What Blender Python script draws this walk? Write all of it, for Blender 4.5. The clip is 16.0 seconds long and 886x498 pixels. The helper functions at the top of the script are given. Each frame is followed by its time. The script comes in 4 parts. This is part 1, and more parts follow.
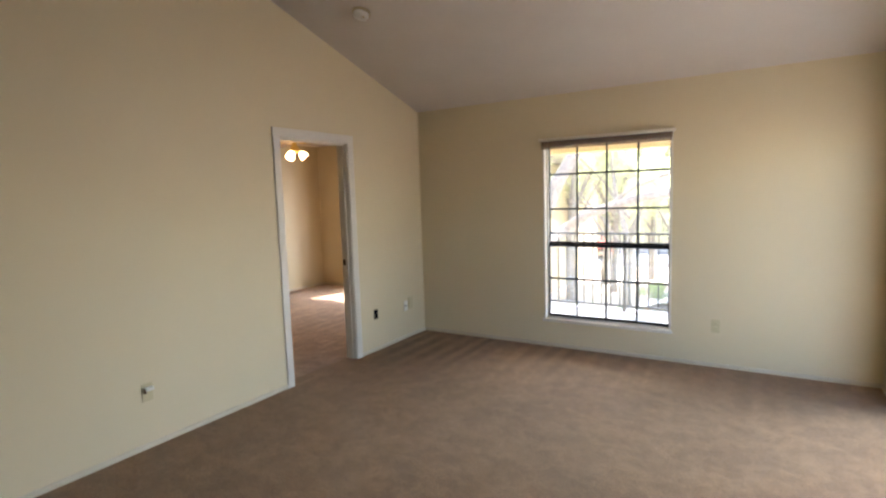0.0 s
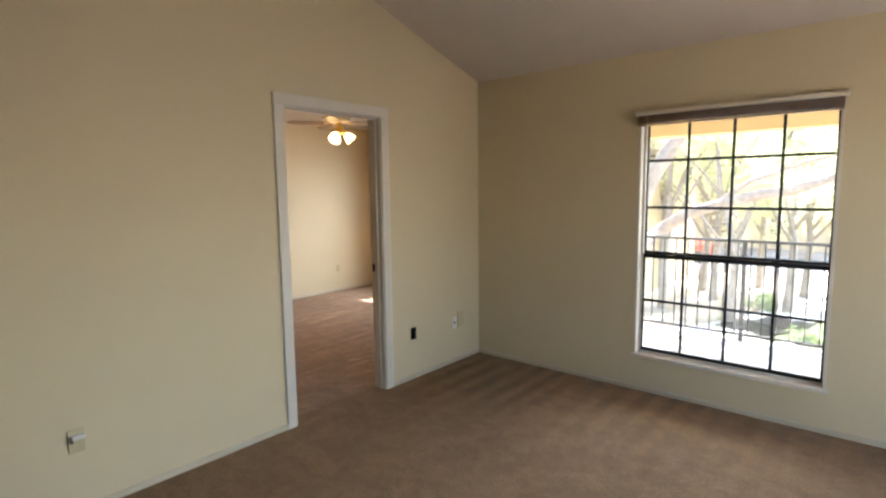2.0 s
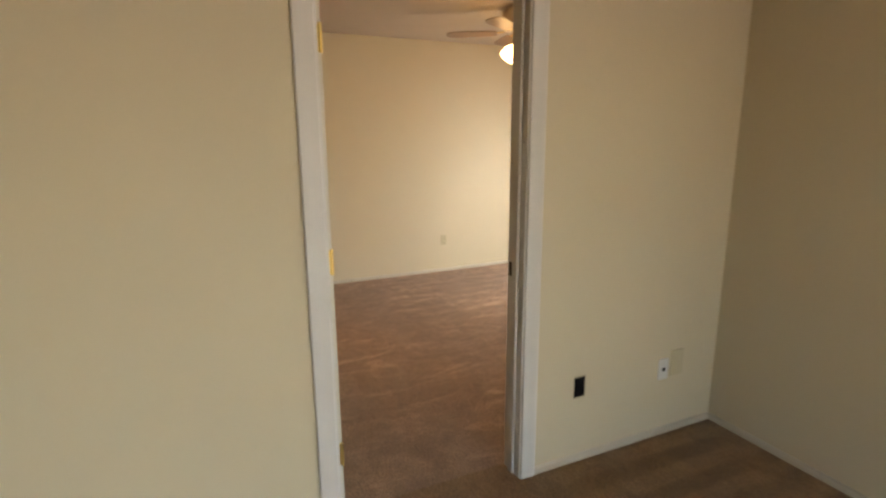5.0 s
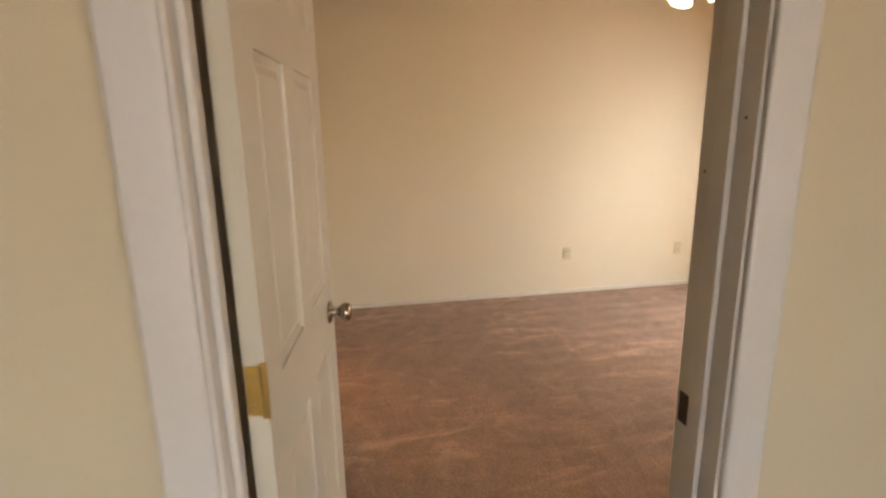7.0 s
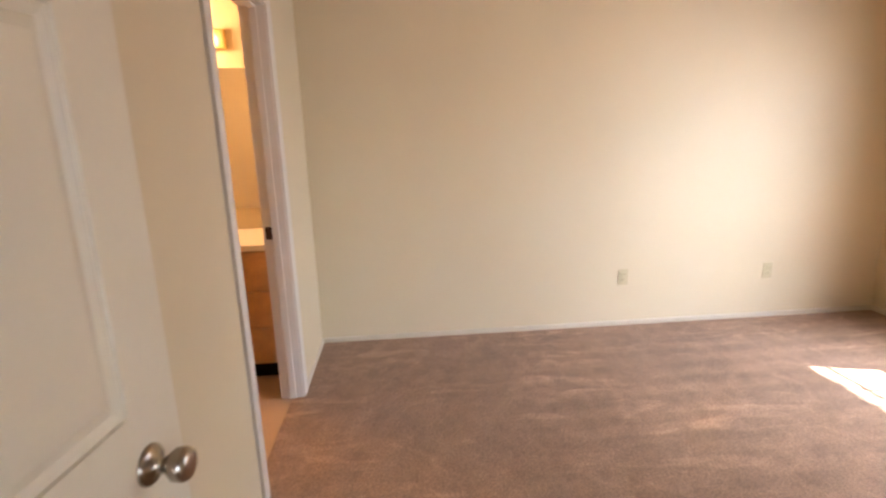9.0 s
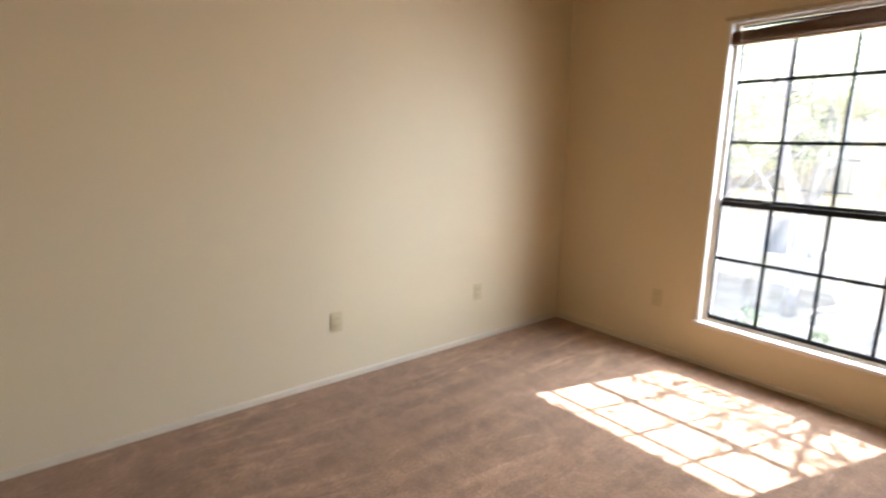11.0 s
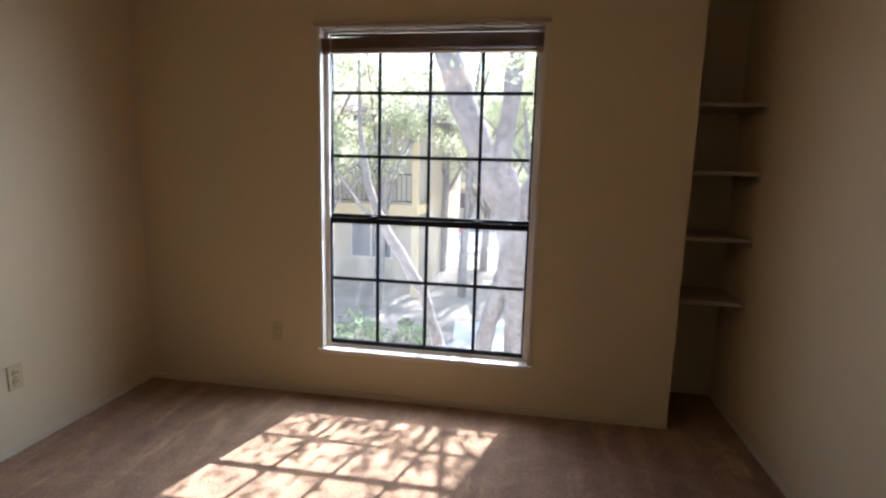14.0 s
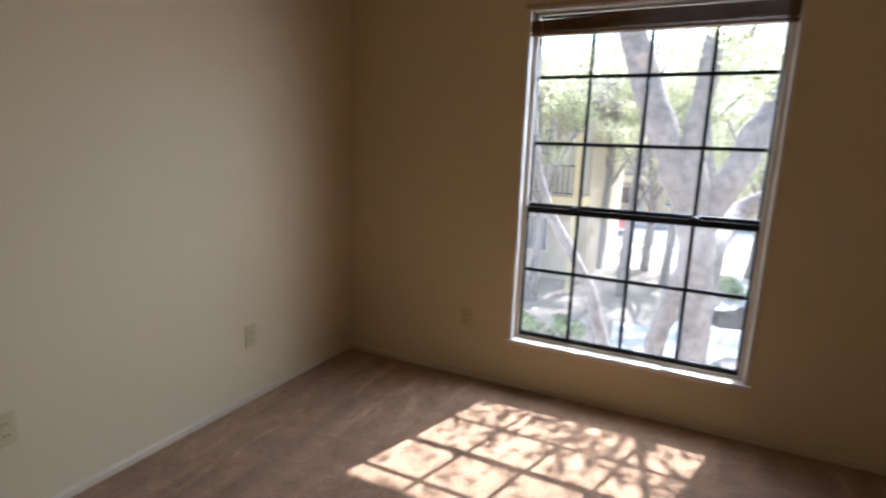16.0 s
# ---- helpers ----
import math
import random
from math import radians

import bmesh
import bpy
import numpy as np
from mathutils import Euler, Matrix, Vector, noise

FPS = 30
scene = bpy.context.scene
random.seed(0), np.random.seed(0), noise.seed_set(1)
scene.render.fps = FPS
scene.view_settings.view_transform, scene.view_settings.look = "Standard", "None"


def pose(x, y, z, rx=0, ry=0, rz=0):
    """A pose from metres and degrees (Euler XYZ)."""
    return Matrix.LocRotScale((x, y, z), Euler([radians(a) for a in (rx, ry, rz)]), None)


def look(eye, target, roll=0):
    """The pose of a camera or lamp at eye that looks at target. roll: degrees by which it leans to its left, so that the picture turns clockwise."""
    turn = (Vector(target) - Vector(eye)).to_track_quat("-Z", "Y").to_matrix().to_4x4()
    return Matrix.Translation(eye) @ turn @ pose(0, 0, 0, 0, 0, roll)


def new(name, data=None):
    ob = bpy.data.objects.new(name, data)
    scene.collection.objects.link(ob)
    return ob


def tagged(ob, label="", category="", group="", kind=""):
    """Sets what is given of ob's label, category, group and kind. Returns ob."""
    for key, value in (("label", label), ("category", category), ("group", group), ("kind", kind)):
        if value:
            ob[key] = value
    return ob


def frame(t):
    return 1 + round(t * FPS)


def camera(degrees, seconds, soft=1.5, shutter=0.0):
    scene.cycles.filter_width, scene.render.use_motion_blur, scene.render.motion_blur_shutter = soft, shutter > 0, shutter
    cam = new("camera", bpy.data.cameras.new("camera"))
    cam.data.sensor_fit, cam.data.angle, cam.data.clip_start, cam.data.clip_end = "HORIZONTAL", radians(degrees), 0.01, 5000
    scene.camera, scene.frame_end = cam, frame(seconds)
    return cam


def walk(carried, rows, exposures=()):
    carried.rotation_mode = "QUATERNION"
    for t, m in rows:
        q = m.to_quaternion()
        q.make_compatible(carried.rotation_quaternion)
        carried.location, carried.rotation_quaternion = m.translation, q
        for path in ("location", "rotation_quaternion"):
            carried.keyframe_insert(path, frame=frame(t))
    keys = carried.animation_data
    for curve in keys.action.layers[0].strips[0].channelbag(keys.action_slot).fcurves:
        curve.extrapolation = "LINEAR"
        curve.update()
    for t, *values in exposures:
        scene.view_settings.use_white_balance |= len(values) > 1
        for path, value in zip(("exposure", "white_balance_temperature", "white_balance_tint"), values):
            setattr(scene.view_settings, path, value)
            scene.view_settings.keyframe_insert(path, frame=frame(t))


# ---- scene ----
cam = camera(80.6, 16.0, soft=2.4, shutter=0.4)
PATH = [
    (0, (3.276, -4.894, 1.535), (2.236, -3.198, 1.329), -1.8),
    (0.5, (3.201, -4.659, 1.542), (2.084, -3.007, 1.389), -1.9),
    (1, (3.123, -4.389, 1.54), (1.914, -2.802, 1.39), -0.4),
    (1.5, (2.985, -4.097, 1.517), (1.712, -2.563, 1.353), -0.6),
    (2, (2.839, -3.819, 1.512), (1.547, -2.308, 1.285), -0.7),
    (2.5, (2.714, -3.506, 1.464), (1.37, -2.054, 1.171), -0.7),
    (3, (2.566, -3.233, 1.486), (1.17, -1.851, 1.114), -0.5),
    (3.5, (2.399, -3.013, 1.494), (0.933, -1.709, 1.105), -0.8),
    (4, (2.224, -2.76, 1.453), (0.639, -1.597, 1.083), -1.3),
    (4.5, (1.988, -2.539, 1.482), (0.3, -1.545, 1.079), -0.3),
    (5, (1.718, -2.338, 1.473), (-0.059, -1.521, 1.054), -0.4),
    (5.2, (1.61, -2.297, 1.48), (-0.182, -1.525, 1.044), 0.2),
    (7.3, (0.569, -1.704, 1.44), (-1.361, -1.443, 0.985), -1.9),
    (7.5, (0.49, -1.663, 1.434), (-1.446, -1.455, 0.975), -2.3),
    (7.8, (0.339, -1.61, 1.419), (-1.6, -1.477, 0.946), -1.9),
    (8, (0.289, -1.589, 1.419), (-1.652, -1.49, 0.949), -2.4),
    (8.2, (0.225, -1.563, 1.418), (-1.718, -1.495, 0.952), -2.2),
    (10.3, (-0.585, -1.31, 1.411), (-2.408, -0.637, 0.938), 0.6),
    (10.5, (-0.675, -1.299, 1.418), (-2.438, -0.487, 0.939), 1.2),
    (11, (-0.918, -1.201, 1.357), (-2.457, 0.01, 0.948), 0.7),
    (11.5, (-1.008, -1.133, 1.33), (-2.302, 0.339, 0.933), 1.2),
    (12, (-1.083, -0.991, 1.309), (-2.125, 0.674, 0.932), 0.9),
    (12.5, (-1.113, -0.883, 1.309), (-1.922, 0.909, 0.944), 0.5),
    (13, (-1.124, -0.816, 1.32), (-1.722, 1.058, 0.962), 0.6),
    (13.5, (-1.203, -0.783, 1.322), (-1.593, 1.151, 0.994), 1.1),
    (14, (-1.241, -0.753, 1.334), (-1.561, 1.194, 1.012), 1.5),
    (14.5, (-1.323, -0.752, 1.343), (-1.626, 1.198, 1.02), 1.8),
    (15, (-1.39, -0.768, 1.31), (-1.767, 1.172, 1.007), 2.2),
    (15.5, (-1.449, -0.761, 1.297), (-2.002, 1.131, 0.956), 2.6),
    (16, (-1.515, -0.743, 1.31), (-2.365, 1.029, 0.936), 2.2),
]
EXPOSURES = [(0, 3.8, 6130, 15), (2.5, 3.58, 6450, 13), (5.0, 3.70, 6900, 14), (7.5, 3.98, 6600, 22), (8.2, 4.2, 6150, 22), (10.5, 3.85, 5750, 19), (11.0, 3.6, 5800, 15), (12.5, 2.95, 5600, 17), (14.5, 2.27, 5550, 16), (16, 2.3, 5600, 16)]
walk(cam, [(t, look(e, g, r)) for t, e, g, r in PATH], EXPOSURES)

# ---- plan, in metres: the living-room corner between partition and window wall is the origin ----
PT = 0.118            # partition thickness; living face x = 0, bedroom face x = -PT
BX = -3.468           # bedroom far wall
BY = 1.955            # bedroom window wall, inner face
BS = -2.045           # bedroom wall with the bathroom doorway
LX, LY = 4.08, -6.4   # living room far side and back
CB = 2.44             # bedroom ceiling
D0, D1, DH = -1.973, -1.19, 2.028     # bedroom door opening
SLOPE = 0.313         # living ceiling rises away from the window wall
W1, W2 = (1.44, 2.612), (-2.380, -1.197)   # window openings in x
WZ0, WZ1 = 0.272, 2.027
GROUND = -2.9

# ---- world and lights ----
SUN_AWAY = Vector((0.071, 0.245, 0.3)).normalized()
world = bpy.data.worlds.new("sky")
scene.world = world
world.use_nodes = True
wn = world.node_tree.nodes
sky = wn.new("ShaderNodeTexSky")
sky.sky_type = "NISHITA"
sky.sun_disc = False
sky.sun_elevation = math.asin(SUN_AWAY.z)
sky.sun_rotation = math.atan2(SUN_AWAY.x, SUN_AWAY.y)
world.node_tree.links.new(sky.outputs[0], wn["Background"].inputs[0])
wn["Background"].inputs[1].default_value = 0.15


def lamp(name, kind, m, energy, color, **extra):
    data = bpy.data.lights.new(name, kind)
    data.energy, data.color = energy, color
    for key, value in extra.items():
        if key == "size":
            data.shape, data.size = "RECTANGLE", value
        if key == "size_y":
            data.size_y = value
        if key == "spread":
            data.spread = value
        if key == "angle":
            data.angle = value
        if key == "soft":
            data.shadow_soft_size = value
    ob = new(name, data)
    ob.matrix_world = m
    return ob


lamp("sun", "SUN", look(SUN_AWAY * 30, (0, 0, 0)), 5.0, (1, 0.98, 0.96), angle=radians(0.53))
# sky light at the windows, the balcony opening and the patio door
lamp("window_daylight_bedroom", "AREA", look((-1.38, BY + 0.56, 1.70), (-2.70, 0.55, 0.15)), 8.2, (0.81, 0.90, 1.0), size=1.1, size_y=1.2, spread=radians(125))
lamp("window_skylight_bedroom", "AREA", look((-1.795, BY + 0.05, 1.10), (-1.795, 0, 0.25)), 0.5, (0.93, 0.96, 1.0), size=1.1, size_y=1.4)
lamp("balcony_daylight", "AREA", look((2.3, 1.90, 1.52), (2.0, -1.2, 0.0)), 3.2, (0.84, 0.95, 1.0), size=2.4, size_y=0.9, spread=radians(130))
lamp("patio_door_daylight", "AREA", look((LX + 1.25, -0.40, 1.85), (3.1, -2.2, 0.0)), 3.0, (0.72, 0.86, 1.0), size=1.0, size_y=1.1, spread=radians(100))

# ---- materials ----


def mat(name, color, rough=0.6, metal=0.0, vary=0.06, scale=6.0, fine=120.0, bump=0.1, dist=0.002, coat=0.0, stain=0.0, emit=None, island=0.0, spec=0.5):
    """Painted or plain surface with two scales of variation and a fine relief, in object metres."""
    m = bpy.data.materials.new(name)
    m.use_nodes = True
    n, l = m.node_tree.nodes, m.node_tree.links
    b = n["Principled BSDF"]
    geo = n.new("ShaderNodeNewGeometry")
    big = n.new("ShaderNodeTexNoise")
    big.inputs["Scale"].default_value, big.inputs["Detail"].default_value = scale, 4
    small = n.new("ShaderNodeTexNoise")
    small.inputs["Scale"].default_value, small.inputs["Detail"].default_value = fine, 2
    for t in (big, small):
        l.new(geo.outputs["Position"], t.inputs["Vector"])
    add = n.new("ShaderNodeMath")
    add.operation = "MULTIPLY_ADD"
    l.new(small.outputs["Fac"], add.inputs[0])
    add.inputs[1].default_value = 0.4
    l.new(big.outputs["Fac"], add.inputs[2])
    span = n.new("ShaderNodeMapRange")
    l.new(add.outputs[0], span.inputs["Value"])
    span.inputs["From Min"].default_value, span.inputs["From Max"].default_value = 0.35, 1.05
    span.inputs["To Min"].default_value, span.inputs["To Max"].default_value = 1 - vary, 1 + vary
    mul = n.new("ShaderNodeMix")
    mul.data_type, mul.blend_type = "RGBA", "MULTIPLY"
    mul.inputs["Factor"].default_value = 1
    mul.inputs["A"].default_value = (*color, 1)
    l.new(span.outputs["Result"], mul.inputs["B"])
    out = mul.outputs["Result"]
    if island:
        hsv = n.new("ShaderNodeHueSaturation")
        r = n.new("ShaderNodeMapRange")
        l.new(geo.outputs["Random Per Island"], r.inputs["Value"])
        r.inputs["To Min"].default_value, r.inputs["To Max"].default_value = 1 - island, 1 + island
        l.new(r.outputs["Result"], hsv.inputs["Value"])
        l.new(out, hsv.inputs["Color"])
        out = hsv.outputs["Color"]
    if stain:
        sp = n.new("ShaderNodeTexNoise")
        sp.inputs["Scale"].default_value, sp.inputs["Detail"].default_value = 1.3, 6
        l.new(geo.outputs["Position"], sp.inputs["Vector"])
        ramp = n.new("ShaderNodeMapRange")
        l.new(sp.outputs["Fac"], ramp.inputs["Value"])
        ramp.inputs["From Min"].default_value, ramp.inputs["From Max"].default_value = 0.5, 0.75
        ramp.inputs["To Max"].default_value = stain
        dark = n.new("ShaderNodeMix")
        dark.data_type = "RGBA"
        l.new(ramp.outputs["Result"], dark.inputs["Factor"])
        l.new(out, dark.inputs["A"])
        dark.inputs["B"].default_value = (color[0] * 0.7, color[1] * 0.66, color[2] * 0.6, 1)
        out = dark.outputs["Result"]
    l.new(out, b.inputs["Base Color"])
    b.inputs["Roughness"].default_value, b.inputs["Metallic"].default_value = rough, metal
    b.inputs["Coat Weight"].default_value = coat
    b.inputs["Specular IOR Level"].default_value = spec
    if bump:
        bp = n.new("ShaderNodeBump")
        bp.inputs["Strength"].default_value, bp.inputs["Distance"].default_value = bump, dist
        l.new(add.outputs[0], bp.inputs["Height"])
        l.new(bp.outputs[0], b.inputs["Normal"])
    if emit:
        b.inputs["Emission Color"].default_value, b.inputs["Emission Strength"].default_value = (*emit[0], 1), emit[1]
    return m


def carpet(name, color, swaths, creases):
    """Cut-pile carpet: fibre relief, tread marks where the pile lies over, faint traffic soiling."""
    m = bpy.data.materials.new(name)
    m.use_nodes = True
    n, l = m.node_tree.nodes, m.node_tree.links
    b = n["Principled BSDF"]
    geo = n.new("ShaderNodeNewGeometry")

    def noise_tex(scale, detail, stretch=(1, 1, 1), turn=0.0, rough=0.5, warp=0.0):
        mp = n.new("ShaderNodeMapping")
        mp.inputs["Scale"].default_value = stretch
        mp.inputs["Rotation"].default_value = (0, 0, turn)
        l.new(geo.outputs["Position"], mp.inputs["Vector"])
        t = n.new("ShaderNodeTexNoise")
        t.inputs["Scale"].default_value, t.inputs["Detail"].default_value, t.inputs["Roughness"].default_value = scale, detail, rough
        t.inputs["Distortion"].default_value = warp
        l.new(mp.outputs[0], t.inputs["Vector"])
        return t.outputs["Fac"]

    def span(v, a, bb, lo, hi):
        r = n.new("ShaderNodeMapRange")
        r.interpolation_type = "SMOOTHSTEP"
        l.new(v, r.inputs["Value"])
        for key, val in zip(("From Min", "From Max", "To Min", "To Max"), (a, bb, lo, hi)):
            r.inputs[key].default_value = val
        return r.outputs["Result"]

    def times(a, c):
        k = n.new("ShaderNodeMath")
        k.operation = "MULTIPLY"
        l.new(a, k.inputs[0])
        l.new(c, k.inputs[1])
        return k.outputs[0]

    lay = span(noise_tex(4.6, 4, (1, 1.5, 1), 0.5, 0.6, 0.8), 0.4, 0.62, 0.925, 1.06)
    mottle = span(noise_tex(13, 5, (1, 1.2, 1), 0.9, 0.65, 0.6), 0.38, 0.64, 0.935, 1.055)
    stripe = span(noise_tex(6.5, 1, (1.0, 0.14, 1), -0.1, 0.4, 0.15), 0.38, 0.64, 0.985, 1.015)
    soil = span(noise_tex(0.75, 3, (1, 1, 1), 0.0, 0.5, 0.3), 0.4, 0.7, 1.03, 0.92)
    fleck = span(noise_tex(95, 5, (1, 1, 1), 0.0, 0.8), 0.3, 0.7, 0.62, 1.38)
    tuft = noise_tex(420, 2)
    crease = times(span(noise_tex(5.5, 3, (1, 0.3, 1), 0.55, 0.55, 0.9), 0.57, 0.69, 1.0, creases), span(noise_tex(6.5, 3, (1, 0.28, 1), -0.85, 0.55, 0.9), 0.57, 0.69, 1.0, creases))
    off, line = n.new("ShaderNodeMath"), n.new("ShaderNodeMath")
    off.operation, line.operation = "SUBTRACT", "ABSOLUTE"
    l.new(noise_tex(1.7, 3, (1, 0.8, 1), 0.4, 0.5, 1.2), off.inputs[0])
    off.inputs[1].default_value = 0.5
    l.new(off.outputs[0], line.inputs[0])
    crease = times(crease, span(line.outputs[0], 0.0, 0.055, 1.0 + (creases - 1.0) * 0.45, 1.0))
    wave = n.new("ShaderNodeTexWave")
    wave.bands_direction = "X"
    for key, val in (("Scale", 1.8), ("Distortion", 2.6), ("Detail", 3.0), ("Detail Scale", 0.8)):
        wave.inputs[key].default_value = val
    flat = n.new("ShaderNodeMapping")
    flat.inputs["Scale"].default_value = (1, 0.22, 1)
    flat.inputs["Rotation"].default_value = (0, 0, -0.06)
    l.new(geo.outputs["Position"], flat.inputs["Vector"])
    l.new(flat.outputs[0], wave.inputs["Vector"])
    swath = n.new("ShaderNodeMix")
    swath.data_type = "FLOAT"
    swath.inputs["A"].default_value = 1.0
    along = n.new("ShaderNodeSeparateXYZ")
    l.new(geo.outputs["Position"], along.inputs[0])
    band = times(span(noise_tex(1.6, 2, (1, 1, 1), 0.7), 0.36, 0.6, 0.25, 1.0), span(along.outputs["Y"], -1.5, -0.35, 0.0, 1.0))
    l.new(times(band, span(along.outputs["X"], 0.8, 2.8, 1.0, 0.2)), swath.inputs["Factor"])
    l.new(span(wave.outputs["Fac"], 0.15, 0.85, swaths, 1.05), swath.inputs["B"])
    stripe = times(stripe, swath.outputs["Result"])
    v = times(times(times(lay, stripe), times(soil, fleck)), times(mottle, crease))
    mul = n.new("ShaderNodeMix")
    mul.data_type, mul.blend_type = "RGBA", "MULTIPLY"
    mul.inputs["Factor"].default_value = 1
    mul.inputs["A"].default_value = (*color, 1)
    l.new(v, mul.inputs["B"])
    l.new(mul.outputs["Result"], b.inputs["Base Color"])
    b.inputs["Roughness"].default_value = 0.95
    b.inputs["Specular IOR Level"].default_value = 0.15
    b.inputs["Sheen Weight"].default_value = 0.06
    b.inputs["Sheen Roughness"].default_value = 0.5
    bp = n.new("ShaderNodeBump")
    bp.inputs["Strength"].default_value, bp.inputs["Distance"].default_value = 0.5, 0.006
    hh = n.new("ShaderNodeMath")
    hh.operation = "ADD"
    l.new(tuft, hh.inputs[0])
    l.new(lay, hh.inputs[1])
    l.new(hh.outputs[0], bp.inputs["Height"])
    l.new(bp.outputs[0], b.inputs["Normal"])
    return m


def see_through(name, color, share, rough=0.05, glossy=True, haze=0.0):
    """A thin pane or mesh that lets most light straight through; haze: thin dust and painted-in glare that veil the
    view.
    """
    m = bpy.data.materials.new(name)
    m.use_nodes = True
    n, l = m.node_tree.nodes, m.node_tree.links
    out = n["Material Output"]
    n.remove(n["Principled BSDF"])
    tr = n.new("ShaderNodeBsdfTransparent")
    other = n.new("ShaderNodeBsdfGlossy" if glossy else "ShaderNodeBsdfTranslucent")
    other.inputs["Color"].default_value = (*color, 1)
    if glossy:
        other.inputs["Roughness"].default_value = rough
    mix = n.new("ShaderNodeMixShader")
    mix.inputs[0].default_value = share
    l.new(tr.outputs[0], mix.inputs[1])
    l.new(other.outputs[0], mix.inputs[2])
    last = mix.outputs[0]
    if haze:
        geo, spots = n.new("ShaderNodeNewGeometry"), n.new("ShaderNodeTexNoise")
        spots.inputs["Scale"].default_value, spots.inputs["Detail"].default_value = 9, 6
        l.new(geo.outputs["Position"], spots.inputs["Vector"])
        r = n.new("ShaderNodeMapRange")
        l.new(spots.outputs["Fac"], r.inputs["Value"])
        r.inputs["From Min"].default_value, r.inputs["From Max"].default_value = 0.35, 0.75
        r.inputs["To Min"].default_value, r.inputs["To Max"].default_value = haze * 0.75, haze * 1.3
        veil = n.new("ShaderNodeBsdfTranslucent")
        veil.inputs["Color"].default_value = (0.82, 0.78, 0.70, 1)
        both = n.new("ShaderNodeMixShader")
        l.new(r.outputs["Result"], both.inputs[0])
        l.new(last, both.inputs[1])
        l.new(veil.outputs[0], both.inputs[2])
        last = both.outputs[0]
    l.new(last, out.inputs["Surface"])
    return m


def leafy(name, color):
    """Thin leaves that let sunlight glow through, each a little different."""
    m = mat(name, color, 0.5, vary=0.2, scale=2, fine=9, bump=0, island=0.5)
    n, l = m.node_tree.nodes, m.node_tree.links
    b, out = n["Principled BSDF"], n["Material Output"]
    src = b.inputs["Base Color"].links[0].from_socket
    thin = n.new("ShaderNodeBsdfTranslucent")
    bright = n.new("ShaderNodeMix")
    bright.data_type, bright.blend_type = "RGBA", "MULTIPLY"
    bright.inputs["Factor"].default_value = 1
    bright.inputs["B"].default_value = (2.9, 2.8, 2.5, 1)
    l.new(src, bright.inputs["A"])
    l.new(bright.outputs["Result"], thin.inputs["Color"])
    mix = n.new("ShaderNodeMixShader")
    mix.inputs[0].default_value = 0.8
    l.new(b.outputs[0], mix.inputs[1])
    l.new(thin.outputs[0], mix.inputs[2])
    l.new(mix.outputs[0], out.inputs["Surface"])
    return m


M_WALL = mat("cream wall paint", (0.53, 0.44, 0.278), 0.62, vary=0.025, scale=2.2, fine=160, bump=0.25, dist=0.0015, spec=0.3)
M_CEIL = mat("ceiling paint", (0.50, 0.445, 0.37), 0.85, vary=0.04, scale=3, fine=90, bump=0.5, dist=0.004, spec=0.2)
M_TRIM = mat("off-white gloss trim paint", (0.54, 0.495, 0.415), 0.5, vary=0.04, scale=9, fine=60, bump=0.12, dist=0.001, stain=0.2)
M_BASE = mat("baseboard paint", (0.47, 0.40, 0.285), 0.55, vary=0.07, scale=8, fine=60, bump=0.1, dist=0.001, stain=0.25)
M_DOOR = mat("aged white door paint", (0.54, 0.485, 0.355), 0.42, vary=0.035, scale=5, fine=90, bump=0.12, dist=0.001)
# One carpet; its two base colours carry each room's own light.
M_CARPET = carpet("brown cut-pile carpet, vacuumed", (0.24, 0.145, 0.069), 0.72, 1.07)
M_CARPET_B = carpet("brown cut-pile carpet, trodden, paler for bedroom light", (0.262, 0.164, 0.096), 0.90, 1.30)
M_BLACK = mat("black aluminium", (0.008, 0.008, 0.008), 0.5, 0.0, vary=0.2, scale=20, spec=0.15)
M_BLIND = mat("brown blind slats", (0.17, 0.095, 0.045), 0.65, vary=0.2, scale=12, fine=80, spec=0.15)
M_HEAD = mat("cream blind rail", (0.62, 0.55, 0.42), 0.45, vary=0.08)
M_VAL = mat("tan blind valance", (0.33, 0.26, 0.165), 0.5, vary=0.08)
M_PLATE = mat("ivory plastic", (0.44, 0.365, 0.21), 0.4, vary=0.03, bump=0.02)
M_WHITE = mat("white plastic", (0.58, 0.555, 0.49), 0.35, vary=0.03, bump=0.02)
M_DARK = mat("dark void", (0.006, 0.005, 0.005), 0.9, spec=0.05)
M_BRASS = mat("brass", (0.70, 0.50, 0.16), 0.3, 0.9, vary=0.12, scale=40, fine=200)
M_KNOB = mat("antique nickel", (0.33, 0.28, 0.22), 0.25, 1.0, vary=0.15, scale=50)
M_BRONZE = mat("dark bronze", (0.05, 0.03, 0.02), 0.4, 0.8, vary=0.2)
M_GLASS = see_through("window glass", (1, 1, 1), 0.05, 0.0, haze=0.034)
M_CLEAR = see_through("clean window glass", (1, 1, 1), 0.02, 0.0, haze=0.014)
M_SCREEN = see_through("insect screen", (0.42, 0.42, 0.40), 0.025, glossy=False)
M_WAND = see_through("clear acrylic", (1, 1, 1), 0.4, 0.1)
# Alcove shade is partly put into this darker shelf colour.
M_SHELF = mat("shelf paint darkened for shade", (0.33, 0.28, 0.205), 0.5, vary=0.05)
M_FROST = mat("lit frosted glass", (0.9, 0.8, 0.6), 0.3, emit=((1.0, 0.60, 0.24), 0.9), bump=0)
